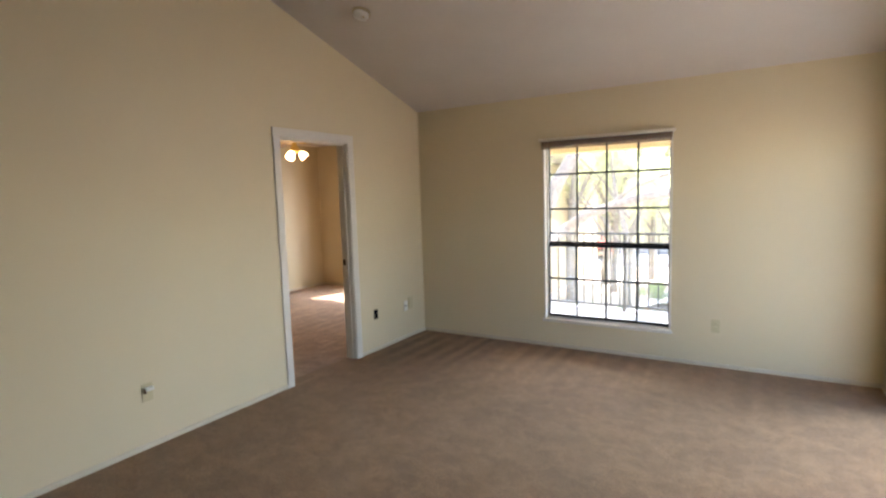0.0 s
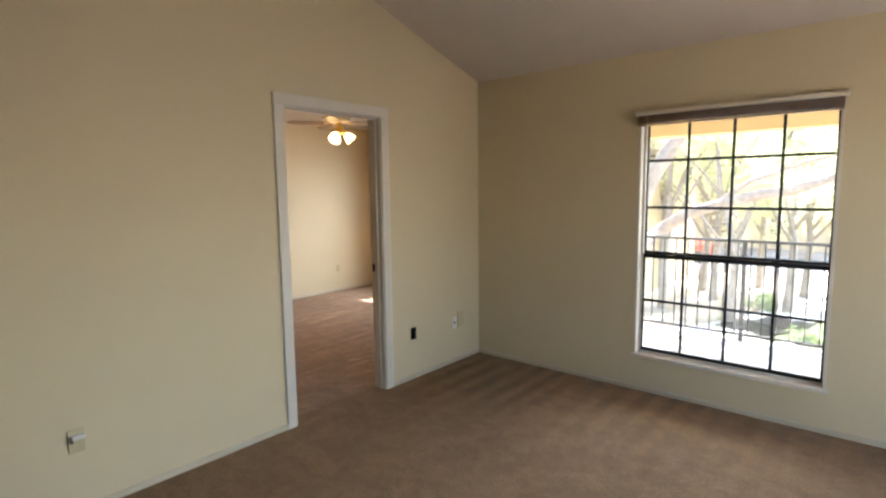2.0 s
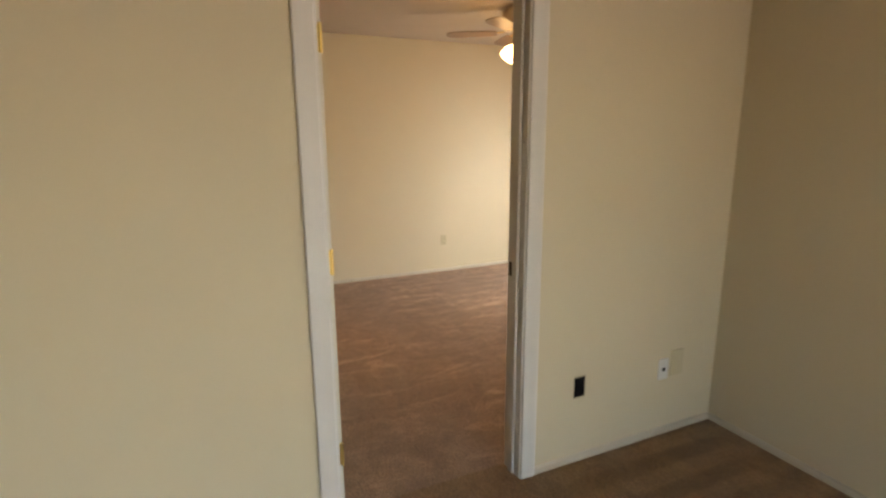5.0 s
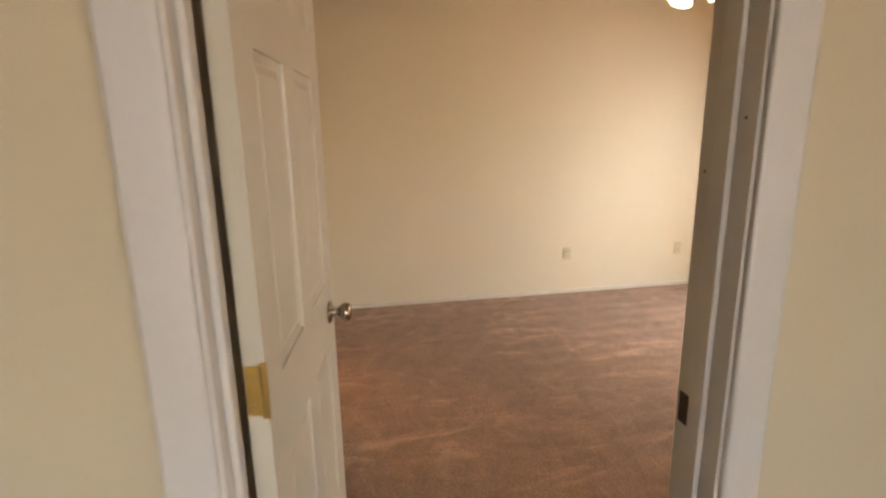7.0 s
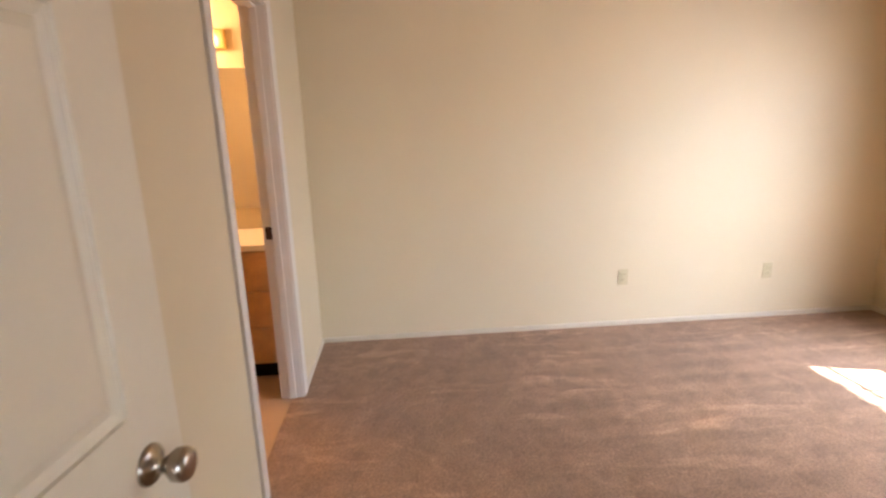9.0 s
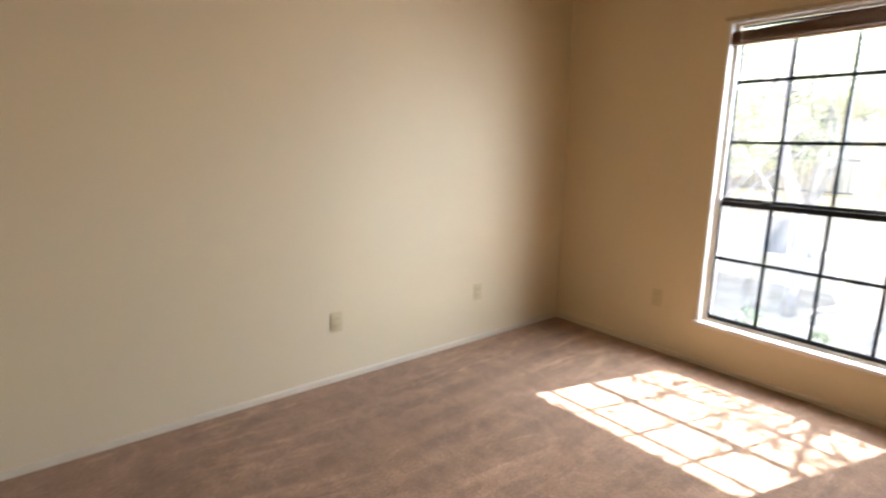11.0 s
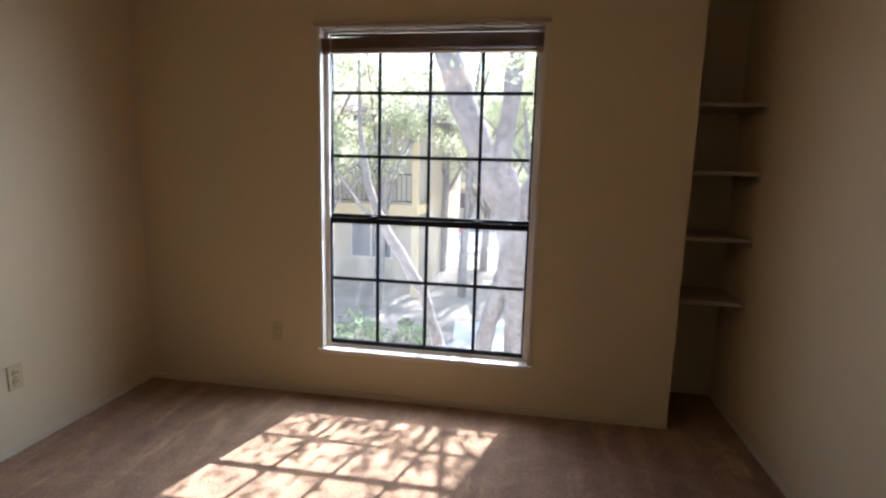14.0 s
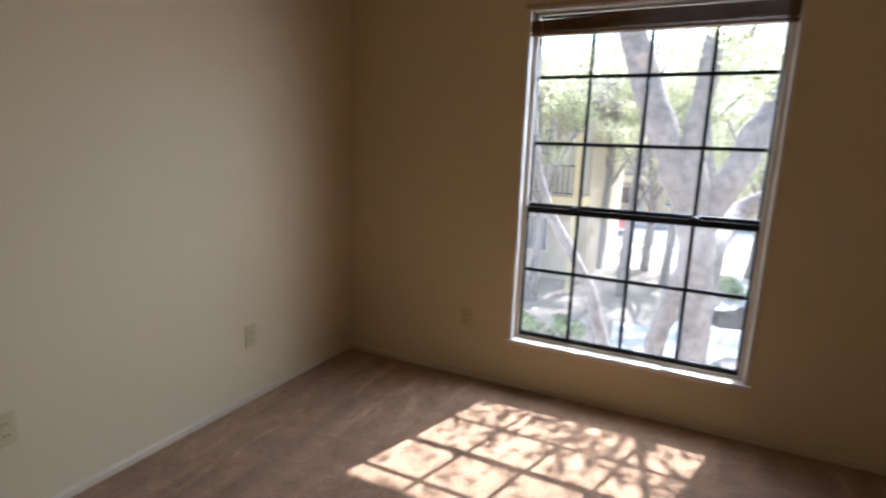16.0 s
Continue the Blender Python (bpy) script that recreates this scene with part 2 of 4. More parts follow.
M_BULB = mat("lit globe bulb", (1, 0.9, 0.7), 0.3, emit=((1.0, 0.66, 0.3), 2.0), bump=0)
M_BLADE = mat("fan blade veneer", (0.20, 0.13, 0.08), 0.4, vary=0.15, scale=18)
M_FANWHITE = mat("fan enamel", (0.62, 0.55, 0.44), 0.35, vary=0.04)
M_OAK = mat("honey oak", (0.50, 0.28, 0.11), 0.4, vary=0.18, scale=14, fine=70)
M_TOP = mat("vanity top", (0.75, 0.68, 0.56), 0.2, vary=0.05)
M_MIRROR = mat("mirror", (0.9, 0.9, 0.9), 0.02, 1.0, vary=0, bump=0)
M_CONC = mat("balcony deck", (0.30, 0.295, 0.29), 0.85, vary=0.2, scale=4, fine=60, bump=0.3, stain=0.4)
M_STUCCO = mat("yellow-beige stucco", (0.68, 0.52, 0.26), 0.85, vary=0.06, scale=3, fine=60, bump=0.4, dist=0.004)
M_SIDING = mat("tan siding", (0.50, 0.40, 0.26), 0.8, vary=0.08, scale=3)
M_IRON = mat("dark iron", (0.03, 0.03, 0.035), 0.5, 0.4, vary=0.2)
M_ROOF = mat("brown shingles", (0.16, 0.115, 0.09), 0.9, vary=0.2, scale=6, fine=30, bump=0.5, dist=0.01)
M_BARK = mat("grey bark", (0.235, 0.195, 0.16), 0.95, vary=0.45, scale=9, fine=46, bump=1.0, dist=0.03)
M_LEAF = leafy("leaves", (0.17, 0.18, 0.11))
M_SHRUB = leafy("shrub leaves", (0.09, 0.125, 0.06))
M_EARTH = mat("earth and leaf litter", (0.31, 0.26, 0.20), 0.95, vary=0.3, scale=1.1, fine=14, bump=0.6, dist=0.02, stain=0.5)
M_PATH = mat("concrete path", (0.56, 0.54, 0.50), 0.85, vary=0.1, scale=2, fine=30, bump=0.2, stain=0.3)
M_GRASS = mat("grass", (0.09, 0.15, 0.03), 0.9, vary=0.35, scale=2, fine=40, bump=0.8, dist=0.02)
M_RED = mat("red car paint", (0.45, 0.03, 0.02), 0.25, vary=0.02, coat=0.6, bump=0)
M_CARGLASS = mat("dark car glass", (0.03, 0.035, 0.04), 0.05, vary=0, bump=0)
M_TYRE = mat("tyre rubber", (0.02, 0.02, 0.02), 0.8)
M_FARGLASS = mat("far window glass", (0.05, 0.06, 0.07), 0.08, vary=0.1, bump=0)

# ---- mesh helpers ----


def box(bm, a, b, bevel=0.0, m=None):
    """An axis-aligned box from corner a to corner b, its edges bevelled if asked."""
    lo, hi = [min(p, q) for p, q in zip(a, b)], [max(p, q) for p, q in zip(a, b)]
    r = bmesh.ops.create_cube(bm, size=1)["verts"]
    for v in r:
        v.co = Vector(((lo[i] + hi[i]) / 2 + v.co[i] * (hi[i] - lo[i]) for i in range(3)))
    if bevel:
        edges = list({e for v in r for e in v.link_edges})
        out = bmesh.ops.bevel(bm, geom=edges, offset=bevel, segments=2, affect="EDGES", profile=0.5)
        r = list({v for f in out["faces"] for v in f.verts} | {v for v in r if v.is_valid})
    if m is not None:
        bmesh.ops.transform(bm, matrix=m, verts=r)
    return r


def lathe(bm, profile, m=None, n=24):
    """Turn (radius, height) pairs round z."""
    rings, made = [], []
    for r, z in profile:
        ring = [bm.verts.new((max(r, 1e-4) * math.cos(2 * math.pi * i / n), max(r, 1e-4) * math.sin(2 * math.pi * i / n), z)) for i in range(n)]
        rings.append(ring)
        made += ring
    for p, q in zip(rings, rings[1:]):
        for i in range(n):
            bm.faces.new((p[i], p[(i + 1) % n], q[(i + 1) % n], q[i]))
    bm.faces.new(rings[0][::-1])
    bm.faces.new(rings[-1])
    if m is not None:
        bmesh.ops.transform(bm, matrix=m, verts=made)
    return made


def tube(bm, points, radii, n=10):
    """A tapering tube through points."""
    rings = []
    pts = [Vector(p) for p in points]
    for i, p in enumerate(pts):
        d = (pts[min(i + 1, len(pts) - 1)] - pts[max(i - 1, 0)]).normalized()
        side = d.orthogonal().normalized()
        up = d.cross(side)
        if rings:
            ref = rings[-1][0].co - pts[i - 1]
            side = (ref - d * ref.dot(d)).normalized()
            up = d.cross(side)
        rings.append([bm.verts.new(p + radii[i] * (math.cos(2 * math.pi * k / n) * side + math.sin(2 * math.pi * k / n) * up)) for k in range(n)])
    for p, q in zip(rings, rings[1:]):
        for k in range(n):
            bm.faces.new((p[k], p[(k + 1) % n], q[(k + 1) % n], q[k]))
    bm.faces.new(rings[0][::-1])
    bm.faces.new(rings[-1])


def finish(name, bm, material, smooth=False):
    bmesh.ops.recalc_face_normals(bm, faces=bm.faces)
    me = bpy.data.meshes.new(name)
    bm.to_mesh(me)
    bm.free()
    if smooth:
        for p in me.polygons:
            p.use_smooth = True
    me.materials.append(material)
    return me


def part(name, bm, material, parent, label="", smooth=False, m=None):
    ob = new(name, finish(name, bm, material, smooth))
    ob.parent = parent
    if m is not None:
        ob.matrix_basis = m
    if label:
        ob["label"] = label
    return ob


def single(name, bm, material, label, category, kind="", smooth=False, m=None, group=""):
    ob = new(name, finish(name, bm, material, smooth))
    if m is not None:
        ob.matrix_basis = m
    return tagged(ob, label, category, group, kind)


def empty(name, m, label, category, kind="", group=""):
    ob = new(name)
    ob.empty_display_size = 0.1
    ob.matrix_basis = m
    return tagged(ob, label, category, group, kind)


def boxed(*pairs, bevel=0.0):
    bm = bmesh.new()
    for a, b in pairs:
        box(bm, a, b, bevel)
    return bm


def wall(name, axis, at, thick, u, z, holes=(), material=None, label="", top=None):
    """A wall across the axis 'x' or 'y' from at to at + thick, over u along the other axis and z upwards, with holes (u0, u1, z0, z1) right through.
    top(u) gives a sloping upper edge."""
    us = sorted({*u, *(h[0] for h in holes), *(h[1] for h in holes)})
    zs = sorted({*z, *(h[2] for h in holes), *(h[3] for h in holes)})
    solid = lambda i, j: 0 <= i < len(us) - 1 and 0 <= j < len(zs) - 1 and not any(
        h[0] < (us[i] + us[i + 1]) / 2 < h[1] and h[2] < (zs[j] + zs[j + 1]) / 2 < h[3] for h in holes)
    bm = bmesh.new()
    cache = {}

    def vert(i, j, k):
        if (i, j, k) not in cache:
            h = top(us[i]) if top and j == len(zs) - 1 else zs[j]
            c = at + thick * k
            cache[i, j, k] = bm.verts.new((c, us[i], h) if axis == "x" else (us[i], c, h))
        return cache[i, j, k]

    for i in range(len(us) - 1):
        for j in range(len(zs) - 1):
            if not solid(i, j):
                continue
            for k in (0, 1):
                bm.faces.new([vert(i, j, k), vert(i + 1, j, k), vert(i + 1, j + 1, k), vert(i, j + 1, k)])
            for (di, dj), (p, q) in (((-1, 0), ((i, j), (i, j + 1))), ((1, 0), ((i + 1, j), (i + 1, j + 1))), ((0, -1), ((i, j), (i + 1, j))), ((0, 1), ((i, j + 1), (i + 1, j + 1)))):
                if not solid(i + di, j + dj):
                    bm.faces.new([vert(*p, 0), vert(*q, 0), vert(*q, 1), vert(*p, 1)])
    return single(name, bm, material or M_WALL, label or "cream painted plaster wall", "wall", "structure")


# ---- rooms ----
def ridge(y):
    return 2.446 + SLOPE * (-y if y > -3.6 else 3.6 - (-y - 3.6))


wall("wall_partition", "x", -PT, PT, (LY, 0.0, -3.6), (0, 3.9), [(D0 - 0.018, D1 + 0.018, -1, DH + 0.018)], top=lambda y: ridge(y) + 0.1,
     label="tall cream painted partition wall with a doorway")
wall("wall_bedroom_side", "x", -PT, PT, (0.0, 2.45), (-0.02, 2.5), label="cream painted side wall of the bedroom")
wall("wall_living_window", "y", 0, 0.15, (0.0, LX + 0.15), (-0.02, 2.6), [(*W1, WZ0, WZ1)], label="cream painted wall with a tall window")
wall("wall_living_side", "x", LX, 0.15, (LY, 0.0, -3.6), (-0.02, 3.9), [(-2.5, -0.5, 0.02, 2.06)], top=lambda y: ridge(y) + 0.1, label="cream painted wall with a patio doorway")
wall("wall_living_back", "y", LY - 0.15, 0.15, (-PT, LX + 0.15), (-0.02, 2.9), label="cream painted back wall")
wall("wall_bedroom_window", "y", BY, 0.16, (BX - 0.15, -0.48), (-0.02, 2.5), [(*W2, WZ0, WZ1)], label="cream painted bedroom wall with a tall window")
wall("wall_alcove_side", "x", -0.6, 0.12, (BY + 0.16, 2.45), (-0.02, 2.5), label="cream painted side of the shelf alcove")
wall("wall_alcove_back", "y", 2.45, 0.12, (-0.6, 0.0), (-0.02, 2.5), label="cream painted back of the shelf alcove")
wall("wall_bedroom_far", "x", BX - 0.15, 0.15, (-4.2, BY), (-0.02, 2.5), label="plain cream painted bedroom wall")
BATH0, BATH1, BH = -2.72, -1.94, 1.985
wall("wall_bathroom", "y", BS - 0.115, 0.115, (BX, -PT), (-0.02, 2.5), [(BATH0 - 0.015, BATH1 + 0.015, -1, BH + 0.015)], label="cream painted wall with the bathroom doorway")
wall("wall_bathroom_side", "x", -1.7, 0.1, (-4.2, BS - 0.115), (-0.02, 2.5), label="cream painted bathroom wall")
wall("wall_bathroom_back", "y", -4.3, 0.1, (BX - 0.15, -1.6), (-0.02, 2.5), label="cream painted bathroom back wall")

tagged(new("floor", finish("floor", boxed(((0, LY, -0.2), (LX, 0, 0)), ((-PT, D0, -0.2), (0, D1, 0))), M_CARPET)), "worn taupe cut-pile carpet with tread marks", "floor", kind="structure")
tagged(new("floor", finish("floor", boxed(((BX, BS, -0.2), (-PT, BY, 0)), ((-0.48, BY, -0.2), (-PT, 2.45, 0)), ((BATH0, BS - 0.06, -0.2), (BATH1, BS, 0))), M_CARPET_B)),
       "taupe cut-pile bedroom carpet with vacuum marks", "floor", kind="structure")
M_VINYL = mat("tan vinyl", (0.42, 0.27, 0.15), 0.4, vary=0.1, scale=5)
tagged(new("floor", finish("floor", boxed(((BX, -4.2, -0.2), (-1.7, BS - 0.06, -0.003))), M_VINYL)), "tan vinyl bathroom floor", "floor", kind="structure")
single("ceiling_bedroom", boxed(((BX, -4.2, CB), (-PT, BY, CB + 0.1)), ((-0.48, BY, CB), (-PT, 2.45, CB + 0.1))), M_CEIL, "flat textured off-white bedroom ceiling", "ceiling", "structure")
bm = bmesh.new()
for ya, yb in ((0.0, -3.6), (-3.6, LY)):
    vs = [bm.verts.new((x, y, ridge(y) + d)) for d in (0, 0.12) for x, y in ((0, ya), (LX, ya), (LX, yb), (0, yb))]
    for f in ((0, 1, 2, 3), (4, 5, 6, 7), (0, 1, 5, 4), (1, 2, 6, 5), (2, 3, 7, 6), (3, 0, 4, 7)):
        bm.faces.new([vs[i] for i in f])
single("ceiling_living", bm, M_CEIL, "sloping textured off-white vaulted ceiling", "ceiling", "structure")


def baseboard(a, b, inward, h=0.034, t=0.011):
    """A painted board along the foot of a wall from a to b, its upper edge eased."""
    a, b, inward = Vector((*a, 0)), Vector((*b, 0)), Vector((*inward, 0))
    bm = bmesh.new()
    prof = [(0, 0), (t, 0), (t, h * 0.75), (t * 0.5, h * 0.93), (0, h)]
    rows = [[bm.verts.new(p + inward * d + Vector((0, 0, z))) for d, z in prof] for p in (a, b)]
    k = len(prof)
    for i in range(k):
        bm.faces.new((rows[0][i], rows[0][(i + 1) % k], rows[1][(i + 1) % k], rows[1][i]))
    bm.faces.new(rows[0])
    bm.faces.new(rows[1][::-1])
    single("baseboard", bm, M_BASE, "low painted baseboard along the carpet", "baseboard", "structure")


CW = 0.075            # casing width
for a, b, i in (((0, LY), (0, D0 - CW), (1, 0)), ((0, D1 + CW), (0, 0), (1, 0)), ((0.012, 0), (LX, 0), (0, -1)), ((LX, -0.012), (LX, -0.5), (-1, 0)),
                ((BX, BS), (BX, BY), (1, 0)), ((BX + 0.012, BY), (-0.48, BY), (0, -1)), ((-PT, D1 + CW), (-PT, 2.45), (-1, 0)), ((BX + 0.012, BS), (BATH0 - CW, BS), (0, 1)),
                ((BATH1 + CW, BS), (-PT - 0.02, BS), (0, 1)), ((-0.48, 2.45), (-PT - 0.012, 2.45), (0, -1))):
    baseboard(a, b, i)


# ---- door casings and jambs ----
def casing_bar(bm, length, m, w=0.07):
    """A plain eased casing bar along z, standing proud of +x, its inner edge at y = 0 and outer edge at y = w."""
    prof = [(0, 0), (0.009, 0), (0.0115, 0.002), (0.0125, 0.006), (0.0135, 0.030), (0.0150, 0.052), (0.0150, w - 0.005), (0.0125, w), (0, w)]
    rows = [[bm.verts.new(m @ Vector((x, y, z))) for x, y in prof] for z in (0, length)]
    k = len(prof)
    for i in range(k):
        bm.faces.new((rows[0][i], rows[0][(i + 1) % k], rows[1][(i + 1) % k], rows[1][i]))
    bm.faces.new(rows[0])
    bm.faces.new(rows[1][::-1])


def door_frame(name, width, depth, m, label, faces=(0, 1), high=DH):
    """Jambs, stops and casings of an opening; local x across the wall from 0 (front) to -depth, y along it from 0 to width."""
    top = empty(name, m, label, "door frame", "structure")
    j = 0.018
    for nm, a, b in (("jamb", (0.001, -j, 0), (-depth - 0.001, 0, high)), ("jamb", (0.001, width, 0), (-depth - 0.001, width + j, high)), ("head_jamb", (0.001, -j, high), (-depth - 0.001, width + j, high + j))):
        part(nm, boxed((a, b)), M_TRIM, top)
    s0, s1 = -depth + 0.045, -depth + 0.08
    for a, b in (((s0, 0, 0), (s1, 0.011, high)), ((s0, width - 0.011, 0), (s1, width, high)), ((s0, 0.011, high - 0.011), (s1, width - 0.011, high))):
        part("door_stop", boxed((a, b), bevel=0.002), M_TRIM, top)
    w = CW - 0.006
    for f in faces:
        flip = Matrix.Identity(4) if f == 0 else Matrix.Translation((-depth, 0, 0)) @ Matrix.Scale(-1, 4, (1, 0, 0))
        for k, mm, ln in ((0, Matrix.Translation((0, -0.006, 0)) @ Matrix.Scale(-1, 4, (0, 1, 0)), high + 0.006),
                          (1, Matrix.Translation((0, width + 0.006, 0)), high + 0.006),
                          (2, Matrix.Translation((0, -0.006 - w, high + 0.006)) @ Matrix(((1, 0, 0, 0), (0, 0, 1, 0), (0, 1, 0, 0), (0, 0, 0, 1))), width + 0.012 + 2 * w)):
            bm = bmesh.new()
            casing_bar(bm, ln, flip @ mm, w)
            part("casing", bm, M_TRIM, top)
    return top


frame_1 = door_frame("door_frame", D1 - D0, PT, pose(0, D0, 0), "off-white painted door frame with moulded casing")
part("strike_plate", boxed(((-0.112, D1 - D0 - 0.0015, 0.90), (-0.078, D1 - D0 + 0.001, 0.96))), M_BRONZE, frame_1, "dark bronze strike plate")
frame_2 = door_frame("door_frame", BATH1 - BATH0, 0.115, pose(BATH1, BS, 0, 0, 0, 90), "off-white painted bathroom door frame", (0,), BH)
part("strike_plate", boxed(((-0.105, BATH1 - BATH0 - 0.0015, 0.885), (-0.07, BATH1 - BATH0 + 0.001, 0.95))), M_BRONZE, frame_2, "dark bronze strike plate")
for x, z in ((-0.103, 1.366), (-0.022, 1.452)):
    bm = bmesh.new()
    lathe(bm, [(0.003, -0.0008), (0.0026, 0.0005), (0.001, 0.0002)], Matrix.Translation((x, D1 - D0, z)) @ Matrix.Rotation(math.pi / 2, 4, "X"), 12)
    part("screw_hole", bm, M_BRONZE, frame_1, "small dark screw hole")


# ---- bedroom door leaf ----
def panel_door(width, height, thick):
    """Six-panel leaf in local x from 0 to width, y from 0 to -thick; recesses on both faces."""
    xs = [0, 0.11, width / 2 - 0.06, width / 2 + 0.045, width - 0.12, width]
    zs = [0, 0.20, 0.825, 1.00, 1.565, 1.68, height - 0.11, height]
    holes = [(i, j) for i in (1, 3) for j in (1, 3, 5)]
    bm = bmesh.new()
    for side, y0, inward in ((0, 0.0, -1), (1, -thick, 1)):
        for i in range(5):
            for j in range(7):
                c = [(xs[i], zs[j]), (xs[i + 1], zs[j]), (xs[i + 1], zs[j + 1]), (xs[i], zs[j + 1])]
                if (i, j) not in holes:
                    bm.faces.new([bm.verts.new((x, y0, z)) for x, z in c])
                    continue
                loops = []
                for inset, depth in ((0, 0), (0.0015, 0.006), (0.006, 0.0065), (0.018, 0.0105)):
                    loops.append([bm.verts.new((x + (inset if k in (0, 3) else -inset), y0 + inward * depth, z + (inset if k in (0, 1) else -inset))) for k, (x, z) in enumerate(c)])
                for p, q in zip(loops, loops[1:]):
                    for k in range(4):
                        bm.faces.new((p[k], p[(k + 1) % 4], q[(k + 1) % 4], q[k]))
                bm.faces.new(loops[-1])
    for a, b in (((0, 0), (0, height)), ((0, height), (width, height)), ((width, height), (width, 0)), ((width, 0), (0, 0))):
        bm.faces.new([bm.verts.new((a[0], 0, a[1])), bm.verts.new((b[0], 0, b[1])), bm.verts.new((b[0], -thick, b[1])), bm.verts.new((a[0], -thick, a[1]))])
    bmesh.ops.remove_doubles(bm, verts=bm.verts, dist=0.0002)
    fields = [(xs[i] + 0.0182, xs[i + 1] - 0.0182, zs[j] + 0.0182, zs[j + 1] - 0.0182) for i, j in holes]
    return bm, fields


LEAF_W, LEAF_H, LEAF_T = D1 - D0 - 0.006, DH - 0.014, 0.035
door_1 = empty("door_1", pose(-PT - 0.018, D0 + 0.043, 0.011, 0, 0, 180 - 6.0), "white six-panel bedroom door standing open against the wall", "door", "structure")
# local x runs along the leaf away from the hinges, local -y faces the doorway
bm, fields = panel_door(LEAF_W, LEAF_H, LEAF_T)
bmesh.ops.transform(bm, matrix=Matrix.Translation((0, LEAF_T, 0)), verts=bm.verts)
leaf = part("leaf", bm, M_DOOR, door_1)
for x0, x1, z0, z1 in fields:
    for y0, s in ((0.0105, -1), (LEAF_T - 0.0105, 1)):
        bm = bmesh.new()
        a = [bm.verts.new((x, y0, z)) for x, z in ((x0, z0), (x1, z0), (x1, z1), (x0, z1))]
        b = [bm.verts.new((x, y0 + s * 0.006, z)) for x, z in ((x0 + 0.018, z0 + 0.018), (x1 - 0.018, z0 + 0.018), (x1 - 0.018, z1 - 0.018), (x0 + 0.018, z1 - 0.018))]
        for k in range(4):
            bm.faces.new((a[k], a[(k + 1) % 4], b[(k + 1) % 4], b[k]))
        bm.faces.new(b)
        bm.faces.new(a[::-1])
        part("panel", bm, M_DOOR, leaf)
for z in (0.25, 1.03, 1.80):
    bm = bmesh.new()
    tube(bm, [(0, 0, -0.048), (0, 0, 0.048)], [0.0065] * 2, 12)
    box(bm, (-0.001, 0.002, -0.044), (0.0015, LEAF_T - 0.004, 0.044), 0.0006)
    for k in (-0.03, 0, 0.03):
        lathe(bm, [(0.0035, 0), (0.0025, 0.001)], Matrix.Translation((-0.001, 0.02 + 0.006 * (k == 0), k)) @ Matrix.Rotation(-math.pi / 2, 4, "Y"), 10)
    part("hinge", bm, M_BRASS, door_1, "worn brass butt hinge", m=Matrix.Translation((-0.003, 0.002, z - 0.011)))
    bm = bmesh.new()
    box(bm, (-PT + 0.004, D0 - 0.0005, z - 0.044), (-PT + 0.036, D0 + 0.0015, z + 0.044), 0.0006)
    ob = part("hinge_leaf", bm, M_BRASS, frame_1, "worn brass hinge leaf")
    ob.matrix_parent_inverse = frame_1.matrix_basis.inverted()
for y0, s in ((0.0, -1), (LEAF_T, 1)):
    bm = bmesh.new()
    lathe(bm, [(0.033, 0), (0.033, 0.003), (0.028, 0.008), (0.013, 0.011), (0.011, 0.024), (0.016, 0.03), (0.026, 0.042), (0.027, 0.056), (0.023, 0.063), (0.012, 0.066), (0, 0.066)], None, 28)
    part("knob", bm, M_KNOB, door_1, "antique nickel door knob with a round rose", True, Matrix.Translation((LEAF_W - 0.092, y0, 0.905)) @ Matrix.Rotation(-s * math.pi / 2, 4, "X"))
part("latch_plate", boxed(((LEAF_W - 0.0005, 0.006, 0.868), (LEAF_W + 0.0012, LEAF_T - 0.006, 0.925)), bevel=0.0004), M_KNOB, door_1, "nickel latch plate")


